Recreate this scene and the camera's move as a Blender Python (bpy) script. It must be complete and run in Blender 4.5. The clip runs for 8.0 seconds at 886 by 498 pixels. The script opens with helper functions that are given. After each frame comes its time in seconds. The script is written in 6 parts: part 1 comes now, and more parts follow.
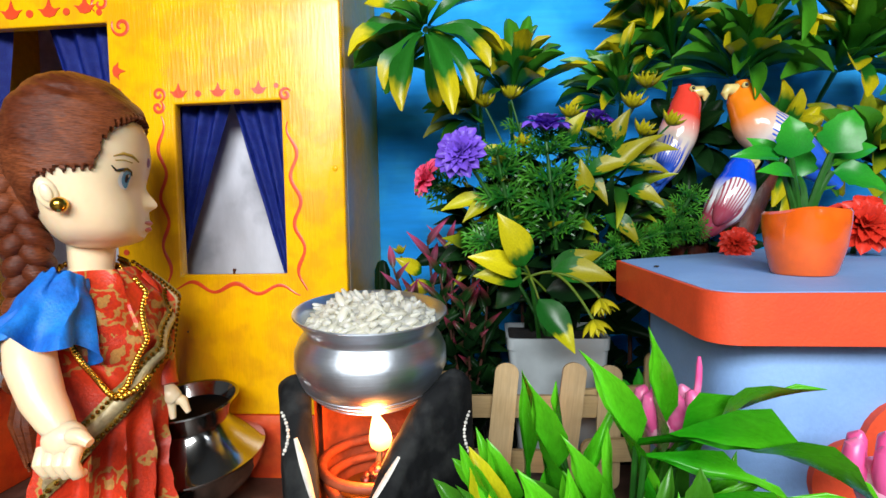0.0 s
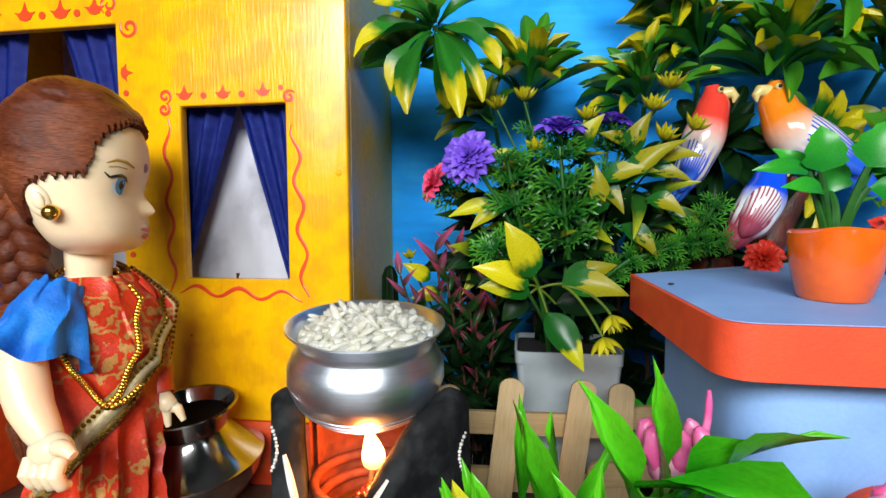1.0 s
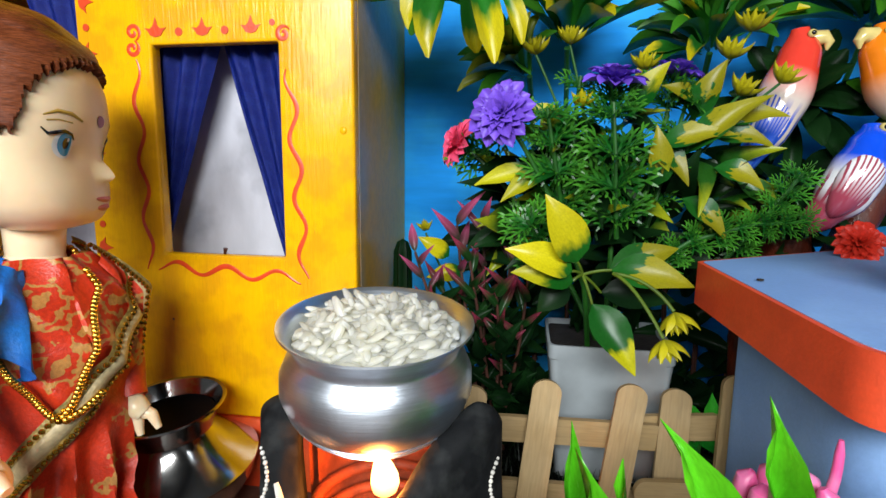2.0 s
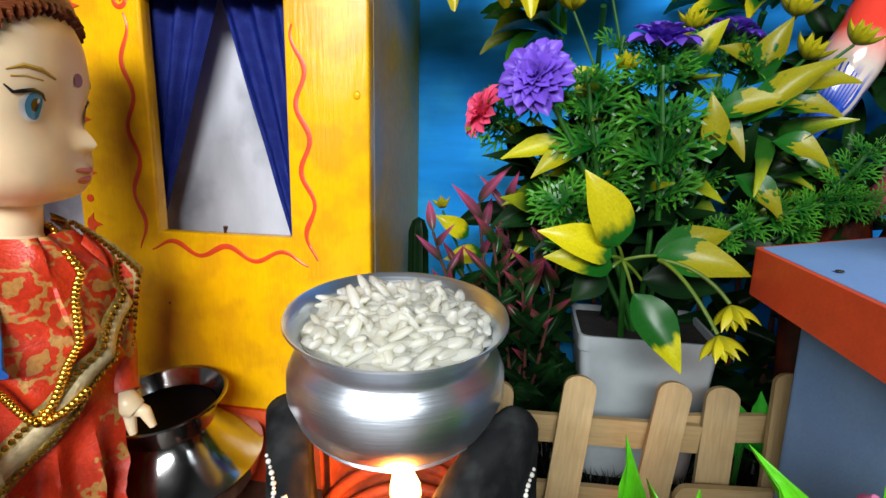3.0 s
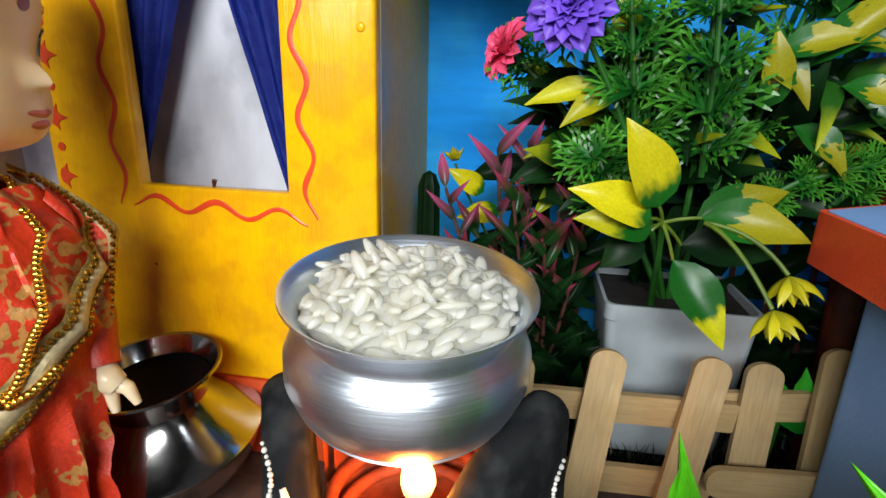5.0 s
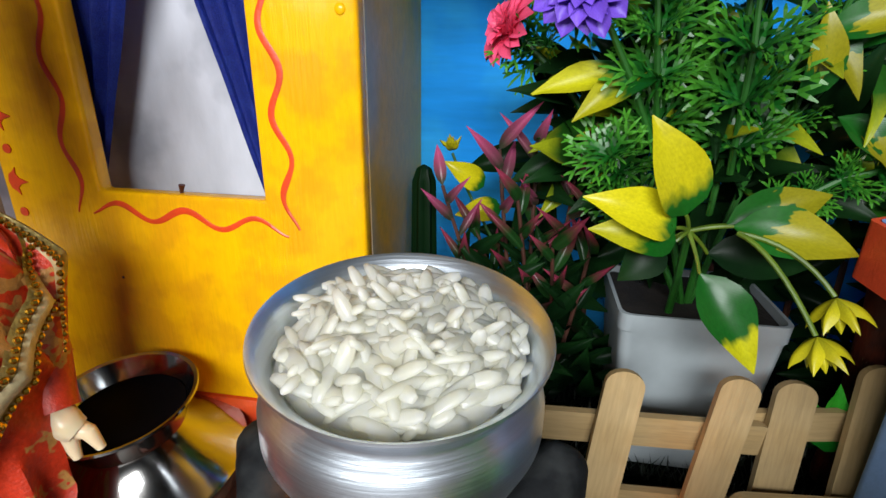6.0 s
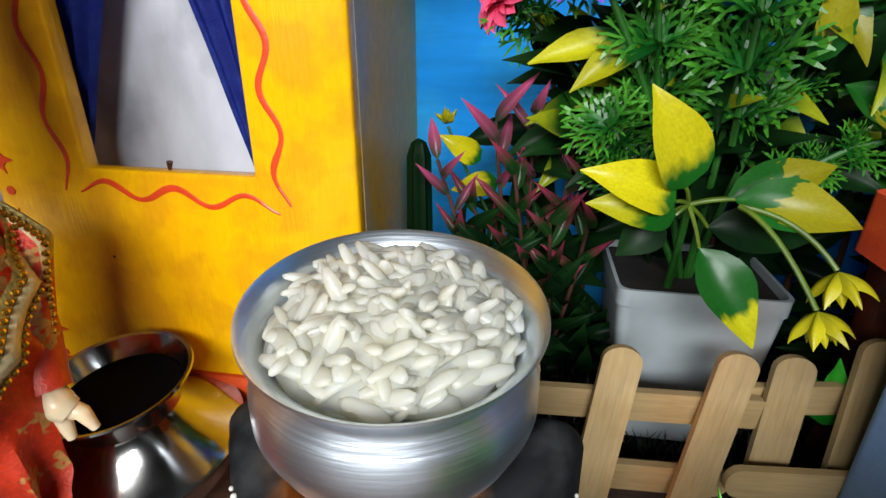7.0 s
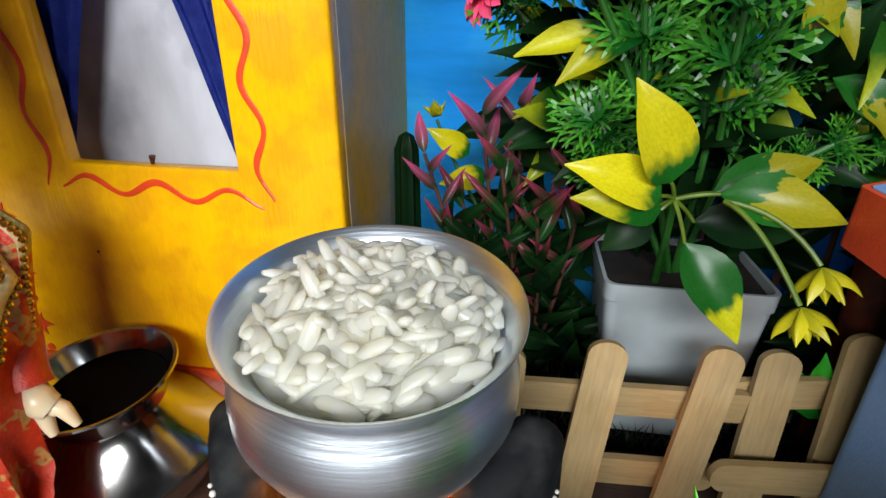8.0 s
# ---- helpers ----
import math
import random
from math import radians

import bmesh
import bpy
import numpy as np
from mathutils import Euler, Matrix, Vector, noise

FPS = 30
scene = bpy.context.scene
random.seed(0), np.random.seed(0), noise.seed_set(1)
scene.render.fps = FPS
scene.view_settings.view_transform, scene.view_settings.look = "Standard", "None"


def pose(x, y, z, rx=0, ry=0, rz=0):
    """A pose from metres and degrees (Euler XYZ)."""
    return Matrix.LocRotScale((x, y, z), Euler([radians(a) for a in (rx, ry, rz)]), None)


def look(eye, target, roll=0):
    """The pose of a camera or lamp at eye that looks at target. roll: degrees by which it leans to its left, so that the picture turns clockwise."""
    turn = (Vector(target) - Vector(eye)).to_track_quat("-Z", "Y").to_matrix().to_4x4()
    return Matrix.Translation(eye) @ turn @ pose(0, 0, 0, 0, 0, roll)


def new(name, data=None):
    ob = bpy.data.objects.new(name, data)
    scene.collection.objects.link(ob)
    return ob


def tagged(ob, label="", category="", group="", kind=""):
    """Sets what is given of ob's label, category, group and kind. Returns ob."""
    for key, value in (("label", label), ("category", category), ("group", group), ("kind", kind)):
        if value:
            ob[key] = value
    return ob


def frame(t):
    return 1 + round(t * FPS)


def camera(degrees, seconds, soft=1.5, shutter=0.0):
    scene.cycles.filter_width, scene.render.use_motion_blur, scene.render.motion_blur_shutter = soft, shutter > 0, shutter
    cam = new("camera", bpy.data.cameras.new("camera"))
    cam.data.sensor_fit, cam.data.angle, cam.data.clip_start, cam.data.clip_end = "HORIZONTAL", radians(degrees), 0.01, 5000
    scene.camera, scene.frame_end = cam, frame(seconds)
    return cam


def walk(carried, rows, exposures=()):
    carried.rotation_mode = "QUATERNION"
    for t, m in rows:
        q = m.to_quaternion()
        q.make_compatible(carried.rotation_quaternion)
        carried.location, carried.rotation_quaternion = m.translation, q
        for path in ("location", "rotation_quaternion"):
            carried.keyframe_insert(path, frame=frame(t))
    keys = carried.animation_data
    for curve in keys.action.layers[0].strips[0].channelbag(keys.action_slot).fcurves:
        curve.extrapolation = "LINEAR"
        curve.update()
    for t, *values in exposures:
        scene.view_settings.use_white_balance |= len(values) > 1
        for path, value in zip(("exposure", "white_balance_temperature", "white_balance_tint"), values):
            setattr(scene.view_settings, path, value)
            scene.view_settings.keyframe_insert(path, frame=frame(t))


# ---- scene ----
cam = camera(81.4, 8.0)
PATH = [
    (0, (0.0149, 0.0210, 0.1040), (-0.0031, 0.2200, 0.0940), -1.17),
    (0.5, (0.0168, 0.0177, 0.1016), (-0.0093, 0.2157, 0.0909), -0.63),
    (1, (0.0236, 0.0298, 0.1093), (-0.0060, 0.2272, 0.0969), -0.33),
    (1.5, (0.0163, 0.0470, 0.1155), (-0.0159, 0.2432, 0.0933), 0.10),
    (2, (0.0127, 0.0614, 0.1135), (-0.0189, 0.2567, 0.0842), 0.60),
    (2.2, (0.0081, 0.0645, 0.1175), (-0.0231, 0.2592, 0.0841), 0.61),
    (3.5, (0.0038, 0.0821, 0.1104), (-0.0292, 0.2751, 0.0696), 1.53),
    (4, (0.0041, 0.0846, 0.1109), (-0.0282, 0.2767, 0.0654), 1.77),
    (4.5, (0.0017, 0.0901, 0.1123), (-0.0294, 0.2811, 0.0619), 1.95),
    (5, (-0.0020, 0.0925, 0.1112), (-0.0340, 0.2815, 0.0541), 1.58),
    (5.2, (-0.0028, 0.0977, 0.1134), (-0.0339, 0.2862, 0.0541), 1.52),
    (6.5, (-0.0058, 0.1110, 0.1180), (-0.0357, 0.2935, 0.0417), 0.55),
    (7, (-0.0042, 0.1122, 0.1171), (-0.0338, 0.2934, 0.0379), 0.31),
    (7.5, (-0.0022, 0.1135, 0.1152), (-0.0304, 0.2942, 0.0342), 0.45),
    (8, (-0.0014, 0.1136, 0.1174), (-0.0301, 0.2938, 0.0354), 0.36),
]
walk(cam, [(t, look(eye, target, roll)) for t, eye, target, roll in PATH])

# ---- light: a lamp to the left, a broad lamp behind the camera, the flame ----
def area_lamp(name, eye, target, size_x, size_y, watts, colour):
    data = bpy.data.lights.new(name, "AREA")
    data.shape, data.size, data.size_y, data.energy, data.color = "RECTANGLE", size_x, size_y, watts, colour
    ob = new(name, data)
    ob.matrix_world = look(eye, target)
    return ob


area_lamp("key_lamp", (-0.22, -0.42, 0.34), (-0.02, 0.22, 0.08), 0.20, 0.24, 2.3, (0.97, 0.985, 1.0))
area_lamp("front_lamp", (0.09, -0.62, 0.47), (0.0, 0.30, 0.12), 0.5, 0.2, 11.8, (0.95, 0.98, 1.0))
fire = bpy.data.lights.new("fire_light", "POINT")
fire.energy, fire.color, fire.shadow_soft_size = 0.13, (1.0, 0.30, 0.05), 0.004
new("fire_light", fire).location = (-0.0195, 0.1690, 0.0385)
world = bpy.data.worlds.new("world")
world.use_nodes = True
world.node_tree.nodes["Background"].inputs[0].default_value = (0.75, 0.82, 0.9, 1)
world.node_tree.nodes["Background"].inputs[1].default_value = 0.25
scene.world = world
scene.view_settings.exposure = 0.0

# ---- helpers: all shapes below are written in centimetres ----
CM = 0.01
V = Vector
rng = random.Random(7)


def thing(name, at, label, category, group=""):
    ob = new(name)
    ob.empty_display_size = 0.01
    ob.location = V(at) * CM
    ob["at"] = [float(v) for v in at]
    return tagged(ob, label, category, group)


def root_of(ob):
    while ob.parent:
        ob = ob.parent
    return ob


def to_mesh(bm, name, shift=(0, 0, 0), smooth=True):
    bmesh.ops.recalc_face_normals(bm, faces=bm.faces)
    for v in bm.verts:
        v.co = (v.co - V(shift)) * CM
    for f in bm.faces:
        f.smooth = smooth
    me = bpy.data.meshes.new(name)
    bm.to_mesh(me)
    bm.free()
    return me


def part(name, bm, material, parent=None, label="", smooth=True, local=False):
    """One mesh object under a thing or a part; shapes in world centimetres unless local."""
    shift = (0, 0, 0)
    if parent is not None and not local:
        top = root_of(parent)
        shift = top["at"] if "at" in top else (0, 0, 0)
    me = to_mesh(bm, name, shift, smooth)
    for m in material if isinstance(material, (list, tuple)) else (material,):
        me.materials.append(m)
    if smooth:
        me.set_sharp_from_angle(angle=radians(38))
    ob = new(name, me)
    if parent is not None:
        ob.parent = parent
    if label:
        tagged(ob, label)
    return ob


def structure(name, bm, material, label, smooth=False):
    ob = part(name, bm, material, None, "", smooth)
    return tagged(ob, label, name.split("_")[0], kind="structure")


def box(bm, lo, hi, bevel=0.0, segs=2, mi=0):
    g = bmesh.ops.create_cube(bm, size=1.0)
    for v in g["verts"]:
        v.co = V([lo[i] + (v.co[i] + 0.5) * (hi[i] - lo[i]) for i in range(3)])
    faces = {f for v in g["verts"] for f in v.link_faces}
    for f in faces:
        f.material_index = mi
    if bevel:
        edges = list({e for v in g["verts"] for e in v.link_edges})
        bmesh.ops.bevel(bm, geom=edges, offset=bevel, segments=segs, affect="EDGES", profile=0.6)
    return bm


def lathe(bm, profile, at=(0, 0, 0), segs=48, m=None, mi=0, close=False):
    """A turned shape from (radius, height) pairs."""
    m = m or Matrix.Identity(4)
    rings = []
    for r, z in profile:
        if r < 1e-4:
            rings.append([bm.verts.new(m @ V((at[0], at[1], at[2] + z)))])
        else:
            rings.append([bm.verts.new(m @ V((at[0] + r * math.cos(2 * math.pi * k / segs), at[1] + r * math.sin(2 * math.pi * k / segs), at[2] + z))) for k in range(segs)])
    for a, b in zip(rings, rings[1:]):
        for k in range(segs):
            j = (k + 1) % segs
            if len(a) == 1 and len(b) == 1:
                continue
            vs = [a[0], b[j], b[k]] if len(a) == 1 else [a[k], a[j], b[0]] if len(b) == 1 else [a[k], a[j], b[j], b[k]]
            bm.faces.new(vs).material_index = mi
    return bm


def tube(bm, pts, radii, segs=10, mi=0, flat=1.0, cap=True):
    """A round bar along points; flat squeezes it along its second axis."""
    pts = [V(p) for p in pts]
    radii = radii if isinstance(radii, (list, tuple)) else [radii] * len(pts)
    rings, side = [], None
    for i, p in enumerate(pts):
        d = (pts[min(i + 1, len(pts) - 1)] - pts[max(i - 1, 0)]).normalized()
        if side is None:
            side = d.orthogonal().normalized() if abs(d.z) > 0.9 else d.cross(V((0, 0, 1))).normalized()
        side = (side - d * side.dot(d)).normalized()
        up = side.cross(d)
        rings.append([bm.verts.new(p + radii[i] * (math.cos(2 * math.pi * k / segs) * side + flat * math.sin(2 * math.pi * k / segs) * up)) for k in range(segs)])
    for a, b in zip(rings, rings[1:]):
        for k in range(segs):
            bm.faces.new([a[k], a[(k + 1) % segs], b[(k + 1) % segs], b[k]]).material_index = mi
    if cap:
        bm.faces.new(rings[0][::-1]).material_index = mi
        bm.faces.new(rings[-1]).material_index = mi
    return bm


def ball(bm, at, r, m=None, mi=0, u=20, v=14):
    """An ellipsoid; r is a number or three radii; m turns it."""
    r = (r, r, r) if isinstance(r, (int, float)) else r
    m = m or Matrix.Identity(4)
    at, rows = V(at), []
    for j in range(v + 1):
        c, s = -math.cos(math.pi * j / v), math.sin(math.pi * j / v)
        ring = [(0, 0)] if j in (0, v) else [(math.cos(2 * math.pi * k / u), math.sin(2 * math.pi * k / u)) for k in range(u)]
        rows.append([bm.verts.new(at + (m @ V((s * x * r[0], s * y * r[1], c * r[2])))) for x, y in ring])
    for a, b in zip(rows, rows[1:]):
        for k in range(u):
            j = (k + 1) % u
            vs = [a[0], b[j], b[k]] if len(a) == 1 else [a[k], a[j], b[0]] if len(b) == 1 else [a[k], a[j], b[j], b[k]]
            bm.faces.new(vs).material_index = mi
    return bm


def prism(bm, outline, lo, hi, axis="z", mi=0):
    """An outline of pairs pushed from lo to hi along an axis."""
    def spot(a, b, c):
        return V({"z": (a, b, c), "y": (a, c, b), "x": (c, a, b)}[axis])
    low = [bm.verts.new(spot(a, b, lo)) for a, b in outline]
    high = [bm.verts.new(spot(a, b, hi)) for a, b in outline]
    n = len(outline)
    fs = [bm.faces.new(low), bm.faces.new(high[::-1])]
    fs += [bm.faces.new([low[k], low[(k + 1) % n], high[(k + 1) % n], high[k]]) for k in range(n)]
    for f in fs:
        f.material_index = mi
    return bm


def rounded(points, radius, segs=5):
    """An outline with its corners rounded; radius may be one number or one for each corner."""
    out, n = [], len(points)
    for i, p in enumerate(points):
        r = radius[i] if isinstance(radius, (list, tuple)) else radius
        p, a, b = V(p), V(points[i - 1]), V(points[(i + 1) % n])
        if r <= 0:
            out.append(tuple(p))
            continue
        p0, p1 = p + (a - p).normalized() * r, p + (b - p).normalized() * r
        for k in range(segs + 1):
            t = k / segs
            q = (1 - t) ** 2 * p0 + 2 * t * (1 - t) * p + t * t * p1
            out.append((q.x, q.y))
    return out


# ---- materials ----
def mat(name, colour, rough=0.5, metal=0.0, vary=0.15, grain=300.0, bump=0.0, bump_scale=800.0, coat=0.0, stretch=(1, 1, 1), second=None, spread=(0.45, 0.6), patch=90.0, random_vary=0.0, translucent=0.0, gloss=0.5):
    """A surface with fine grain, broad patches (towards a second colour), and relief."""
    m = bpy.data.materials.new(name)
    m.use_nodes = True
    nt = m.node_tree
    n, l = nt.nodes, nt.links
    b = n["Principled BSDF"]
    tex = n.new("ShaderNodeTexCoord")
    mp = n.new("ShaderNodeMapping")
    mp.inputs["Scale"].default_value = stretch
    l.new(tex.outputs["Object"], mp.inputs["Vector"])
    fine = n.new("ShaderNodeTexNoise")
    fine.inputs["Scale"].default_value, fine.inputs["Detail"].default_value = grain, 6
    broad = n.new("ShaderNodeTexNoise")
    broad.inputs["Scale"].default_value, broad.inputs["Detail"].default_value = patch, 4
    l.new(mp.outputs[0], fine.inputs["Vector"])
    l.new(tex.outputs["Object"], broad.inputs["Vector"])
    ramp = n.new("ShaderNodeValToRGB")
    ramp.color_ramp.elements[0].position, ramp.color_ramp.elements[1].position = spread
    other = second or [c * (1 - vary) for c in colour]
    ramp.color_ramp.elements[0].color, ramp.color_ramp.elements[1].color = (*colour, 1), (*other, 1)
    l.new(broad.outputs[0], ramp.inputs[0])
    mix = n.new("ShaderNodeMix")
    mix.data_type, mix.blend_type = "RGBA", "MULTIPLY"
    mix.inputs[0].default_value = 1.0
    gr = n.new("ShaderNodeMapRange")
    gr.inputs[1].default_value, gr.inputs[2].default_value = 0.3, 0.7
    gr.inputs[3].default_value, gr.inputs[4].default_value = 1 - vary, 1.0
    l.new(fine.outputs[0], gr.inputs[0])
    l.new(ramp.outputs[0], mix.inputs[6])
    l.new(gr.outputs[0], mix.inputs[7])
    last = mix.outputs[2]
    if random_vary:
        info, hsv = n.new("ShaderNodeObjectInfo"), n.new("ShaderNodeHueSaturation")
        rr = n.new("ShaderNodeMapRange")
        rr.inputs[3].default_value, rr.inputs[4].default_value = 1 - random_vary, 1 + random_vary
        l.new(info.outputs["Random"], rr.inputs[0])
        l.new(rr.outputs[0], hsv.inputs["Value"])
        l.new(last, hsv.inputs["Color"])
        last = hsv.outputs[0]
    l.new(last, b.inputs["Base Color"])
    rg = n.new("ShaderNodeMapRange")
    rg.inputs[3].default_value, rg.inputs[4].default_value = max(rough - 0.08, 0.02), min(rough + 0.1, 1)
    l.new(broad.outputs[0], rg.inputs[0])
    l.new(rg.outputs[0], b.inputs["Roughness"])
    b.inputs["Metallic"].default_value = metal
    b.inputs["Specular IOR Level"].default_value = gloss
    b.inputs["Coat Weight"].default_value = coat
    b.inputs["Coat Roughness"].default_value = 0.12
    if bump:
        bn, bp = n.new("ShaderNodeTexNoise"), n.new("ShaderNodeBump")
        bn.inputs["Scale"].default_value, bn.inputs["Detail"].default_value = bump_scale, 5
        bp.inputs["Strength"].default_value, bp.inputs["Distance"].default_value = bump, 0.0006
        l.new(mp.outputs[0], bn.inputs["Vector"])
        l.new(bn.outputs[0], bp.inputs["Height"])
        l.new(bp.outputs[0], b.inputs["Normal"])
    if translucent:
        tr, ms = n.new("ShaderNodeBsdfTranslucent"), n.new("ShaderNodeMixShader")
        ms.inputs[0].default_value = translucent
        l.new(last, tr.inputs[0])
        l.new(b.outputs[0], ms.inputs[1])
        l.new(tr.outputs[0], ms.inputs[2])
        l.new(ms.outputs[0], n["Material Output"].inputs[0])
    return m


def leaf_mat(name, base, tip, start=0.45, end=0.7, rough=0.3, rib=None, ragged=0.25):
    """A plastic leaf: one colour running into another along its length (UV), with veins and a paler midrib."""
    m = mat(name, base, rough, vary=0.22, grain=26.0, patch=5.0, random_vary=0.18, translucent=0.12, gloss=0.32)
    nt = m.node_tree
    n, l = nt.nodes, nt.links
    uv = n.new("ShaderNodeUVMap")
    sep = n.new("ShaderNodeSeparateXYZ")
    l.new(uv.outputs[0], sep.inputs[0])
    noi = n.new("ShaderNodeTexNoise")
    noi.inputs["Scale"].default_value = 3.5
    tex = n.new("ShaderNodeTexCoord")
    l.new(tex.outputs["Object"], noi.inputs["Vector"])
    wob = n.new("ShaderNodeMath")
    wob.operation = "MULTIPLY_ADD"
    wob.inputs[1].default_value = ragged
    l.new(noi.outputs[0], wob.inputs[0])
    l.new(sep.outputs[0], wob.inputs[2])
    info = n.new("ShaderNodeObjectInfo")
    add = n.new("ShaderNodeMath")
    add.operation = "MULTIPLY_ADD"
    add.inputs[1].default_value = 0.16
    l.new(info.outputs["Random"], add.inputs[0])
    l.new(wob.outputs[0], add.inputs[2])
    ramp = n.new("ShaderNodeValToRGB")
    e = ramp.color_ramp.elements
    e[0].position, e[1].position = start + ragged * 0.5 + 0.08, end + ragged * 0.5 + 0.08
    e[0].color, e[1].color = (*base, 1), (*tip, 1)
    l.new(add.outputs[0], ramp.inputs[0])
    mixes = [x for x in n if x.bl_idname == "ShaderNodeMix"]
    l.new(ramp.outputs[0], mixes[0].inputs[6])
    wave = n.new("ShaderNodeTexWave")
    wave.inputs["Scale"].default_value, wave.inputs["Distortion"].default_value = 9.0, 1.0
    comb = n.new("ShaderNodeCombineXYZ")
    ab = n.new("ShaderNodeMath")
    ab.operation = "ABSOLUTE"
    sh = n.new("ShaderNodeMath")
    sh.inputs[1].default_value = -0.5
    l.new(sep.outputs[1], sh.inputs[0])
    l.new(sh.outputs[0], ab.inputs[0])
    sk = n.new("ShaderNodeMath")
    sk.operation = "MULTIPLY_ADD"
    sk.inputs[1].default_value = -0.5
    l.new(ab.outputs[0], sk.inputs[0])
    l.new(sep.outputs[0], sk.inputs[2])
    l.new(sk.outputs[0], comb.inputs[0])
    l.new(comb.outputs[0], wave.inputs["Vector"])
    bp = n.new("ShaderNodeBump")
    bp.inputs["Strength"].default_value, bp.inputs["Distance"].default_value = 0.025, 0.0003
    l.new(wave.outputs[0], bp.inputs["Height"])
    l.new(bp.outputs[0], n["Principled BSDF"].inputs["Normal"])
    return m


M = {}
M["yellow"] = mat("yellow_gloss_paint", (0.84, 0.43, 0.002), 0.19, vary=0.1, second=(0.72, 0.34, 0.004), grain=420, bump=0.3, bump_scale=160, stretch=(6, 6, 0.6), coat=0.0, gloss=0.34)
M["yellow_edge"] = mat("worn_yellow_paint", (0.76, 0.42, 0.012), 0.4, vary=0.2, second=(0.46, 0.42, 0.34), spread=(0.42, 0.60), patch=16, bump=0.3, gloss=0.15)
M["red_paint"] = mat("red_paint", (0.72, 0.06, 0.01), 0.35, vary=0.15, bump=0.2)
M["plinth"] = mat("orange_red_paint", (0.62, 0.07, 0.008), 0.4, vary=0.2, bump=0.2, second=(0.5, 0.04, 0.006))
M["blue_sheet"] = mat("painted_blue_sheet", (0.010, 0.33, 0.96), 0.75, vary=0.18, second=(0.03, 0.42, 0.97), patch=26, grain=90, stretch=(0.4, 1, 3), bump=0.25, bump_scale=120, gloss=0.2)
M["grey_plaster"] = mat("grey_plaster", (0.610, 0.622, 0.683), 0.7, vary=0.2, second=(0.36, 0.37, 0.42), patch=35, grain=120, stretch=(1, 1, 0.4), bump=0.1)
# The paler blue speckle paints small glints into the net's colour.
M["curtain"] = mat("blue_net_cloth", (0.004, 0.026, 0.36), 0.5, second=(0.022, 0.06, 0.46), patch=260, spread=(0.42, 0.72), vary=0.45, grain=2600, bump=0.6, bump_scale=3200, translucent=0.15)
M["ground"] = mat("dark_brown_board", (0.055, 0.028, 0.018), 0.5, vary=0.4, second=(0.10, 0.05, 0.035), grain=200, stretch=(1, 6, 1), bump=0.2)
# Turf and blades near-black: the shade behind the fence is in their colour.
M["turf"] = mat("shade_dark_turf", (0.003, 0.004, 0.002), 0.9, vary=0.5, grain=900, bump=0.8, gloss=0.1)
M["blade"] = mat("shade_dark_grass", (0.005, 0.014, 0.005), 0.5, vary=0.4)
M["alu"] = mat("spun_aluminium", (0.78, 0.85, 0.93), 0.33, metal=1.0, vary=0.12, grain=60, stretch=(1, 1, 30), bump=0.12, bump_scale=80)
M["steel"] = mat("polished_steel", (0.50, 0.49, 0.47), 0.12, metal=1.0, vary=0.1, grain=80)
M["brass"] = mat("dull_brass", (0.45, 0.26, 0.08), 0.35, metal=1.0, vary=0.3)
M["rice"] = mat("boiled_rice", (0.97, 0.965, 0.88), 0.2, vary=0.02, second=(0.94, 0.92, 0.78), patch=250, grain=500, translucent=0.5)
M["rice"].node_tree.nodes["Principled BSDF"].inputs["Subsurface Weight"].default_value = 0.8
M["rice"].node_tree.nodes["Principled BSDF"].inputs["Subsurface Radius"].default_value = (0.007, 0.0065, 0.005)
M["rice"].node_tree.nodes["Principled BSDF"].inputs["Subsurface Scale"].default_value = 1.0
M["shade_black_water"] = mat("shaded_water", (0.002, 0.002, 0.003), 0.3, vary=0.1, gloss=0.03)
M["soot_clay"] = mat("sooty_clay", (0.009, 0.010, 0.011), 0.75, vary=0.5, second=(0.026, 0.028, 0.028), grain=160, patch=110, bump=0.6, bump_scale=240, gloss=0.12)
M["red_clay"] = mat("fired_red_clay", (0.38, 0.07, 0.02), 0.6, vary=0.3, second=(0.20, 0.04, 0.015), bump=0.4, patch=100)
M["white_paint"] = mat("white_chalk_paint", (0.75, 0.73, 0.66), 0.6, vary=0.3)
M["stick"] = mat("pale_birch_stick", (0.40, 0.28, 0.13), 0.55, vary=0.25, second=(0.36, 0.24, 0.10), grain=160, stretch=(9, 9, 0.7), patch=70, random_vary=0.12, bump=0.12)
# White plastic greyed down: shade from plants and fence is in its colour.
M["white_pot"] = mat("shade_greyed_white_plastic", (0.33, 0.37, 0.385), 0.35, vary=0.08, patch=40)
M["foam_red"] = mat("red_foam_board", (0.78, 0.075, 0.02), 0.55, vary=0.1, grain=900, bump=0.15, bump_scale=1500)
M["foam_blue"] = mat("pale_blue_foam_board", (0.20, 0.36, 0.68), 0.6, vary=0.08, second=(0.24, 0.42, 0.74), grain=900, patch=30, bump=0.12, bump_scale=1500)
M["terracotta"] = mat("orange_painted_clay", (0.86, 0.13, 0.006), 0.2, vary=0.15, second=(0.74, 0.10, 0.008), bump=0.35, bump_scale=110, coat=0.5)
M["soil"] = mat("dark_soil", (0.018, 0.012, 0.009), 0.8, vary=0.5, bump=0.8)
M["log"] = mat("red_brown_bark", (0.11, 0.02, 0.008), 0.3, vary=0.5, second=(0.05, 0.01, 0.005), bump=0.5, grain=150, stretch=(5, 5, 1))
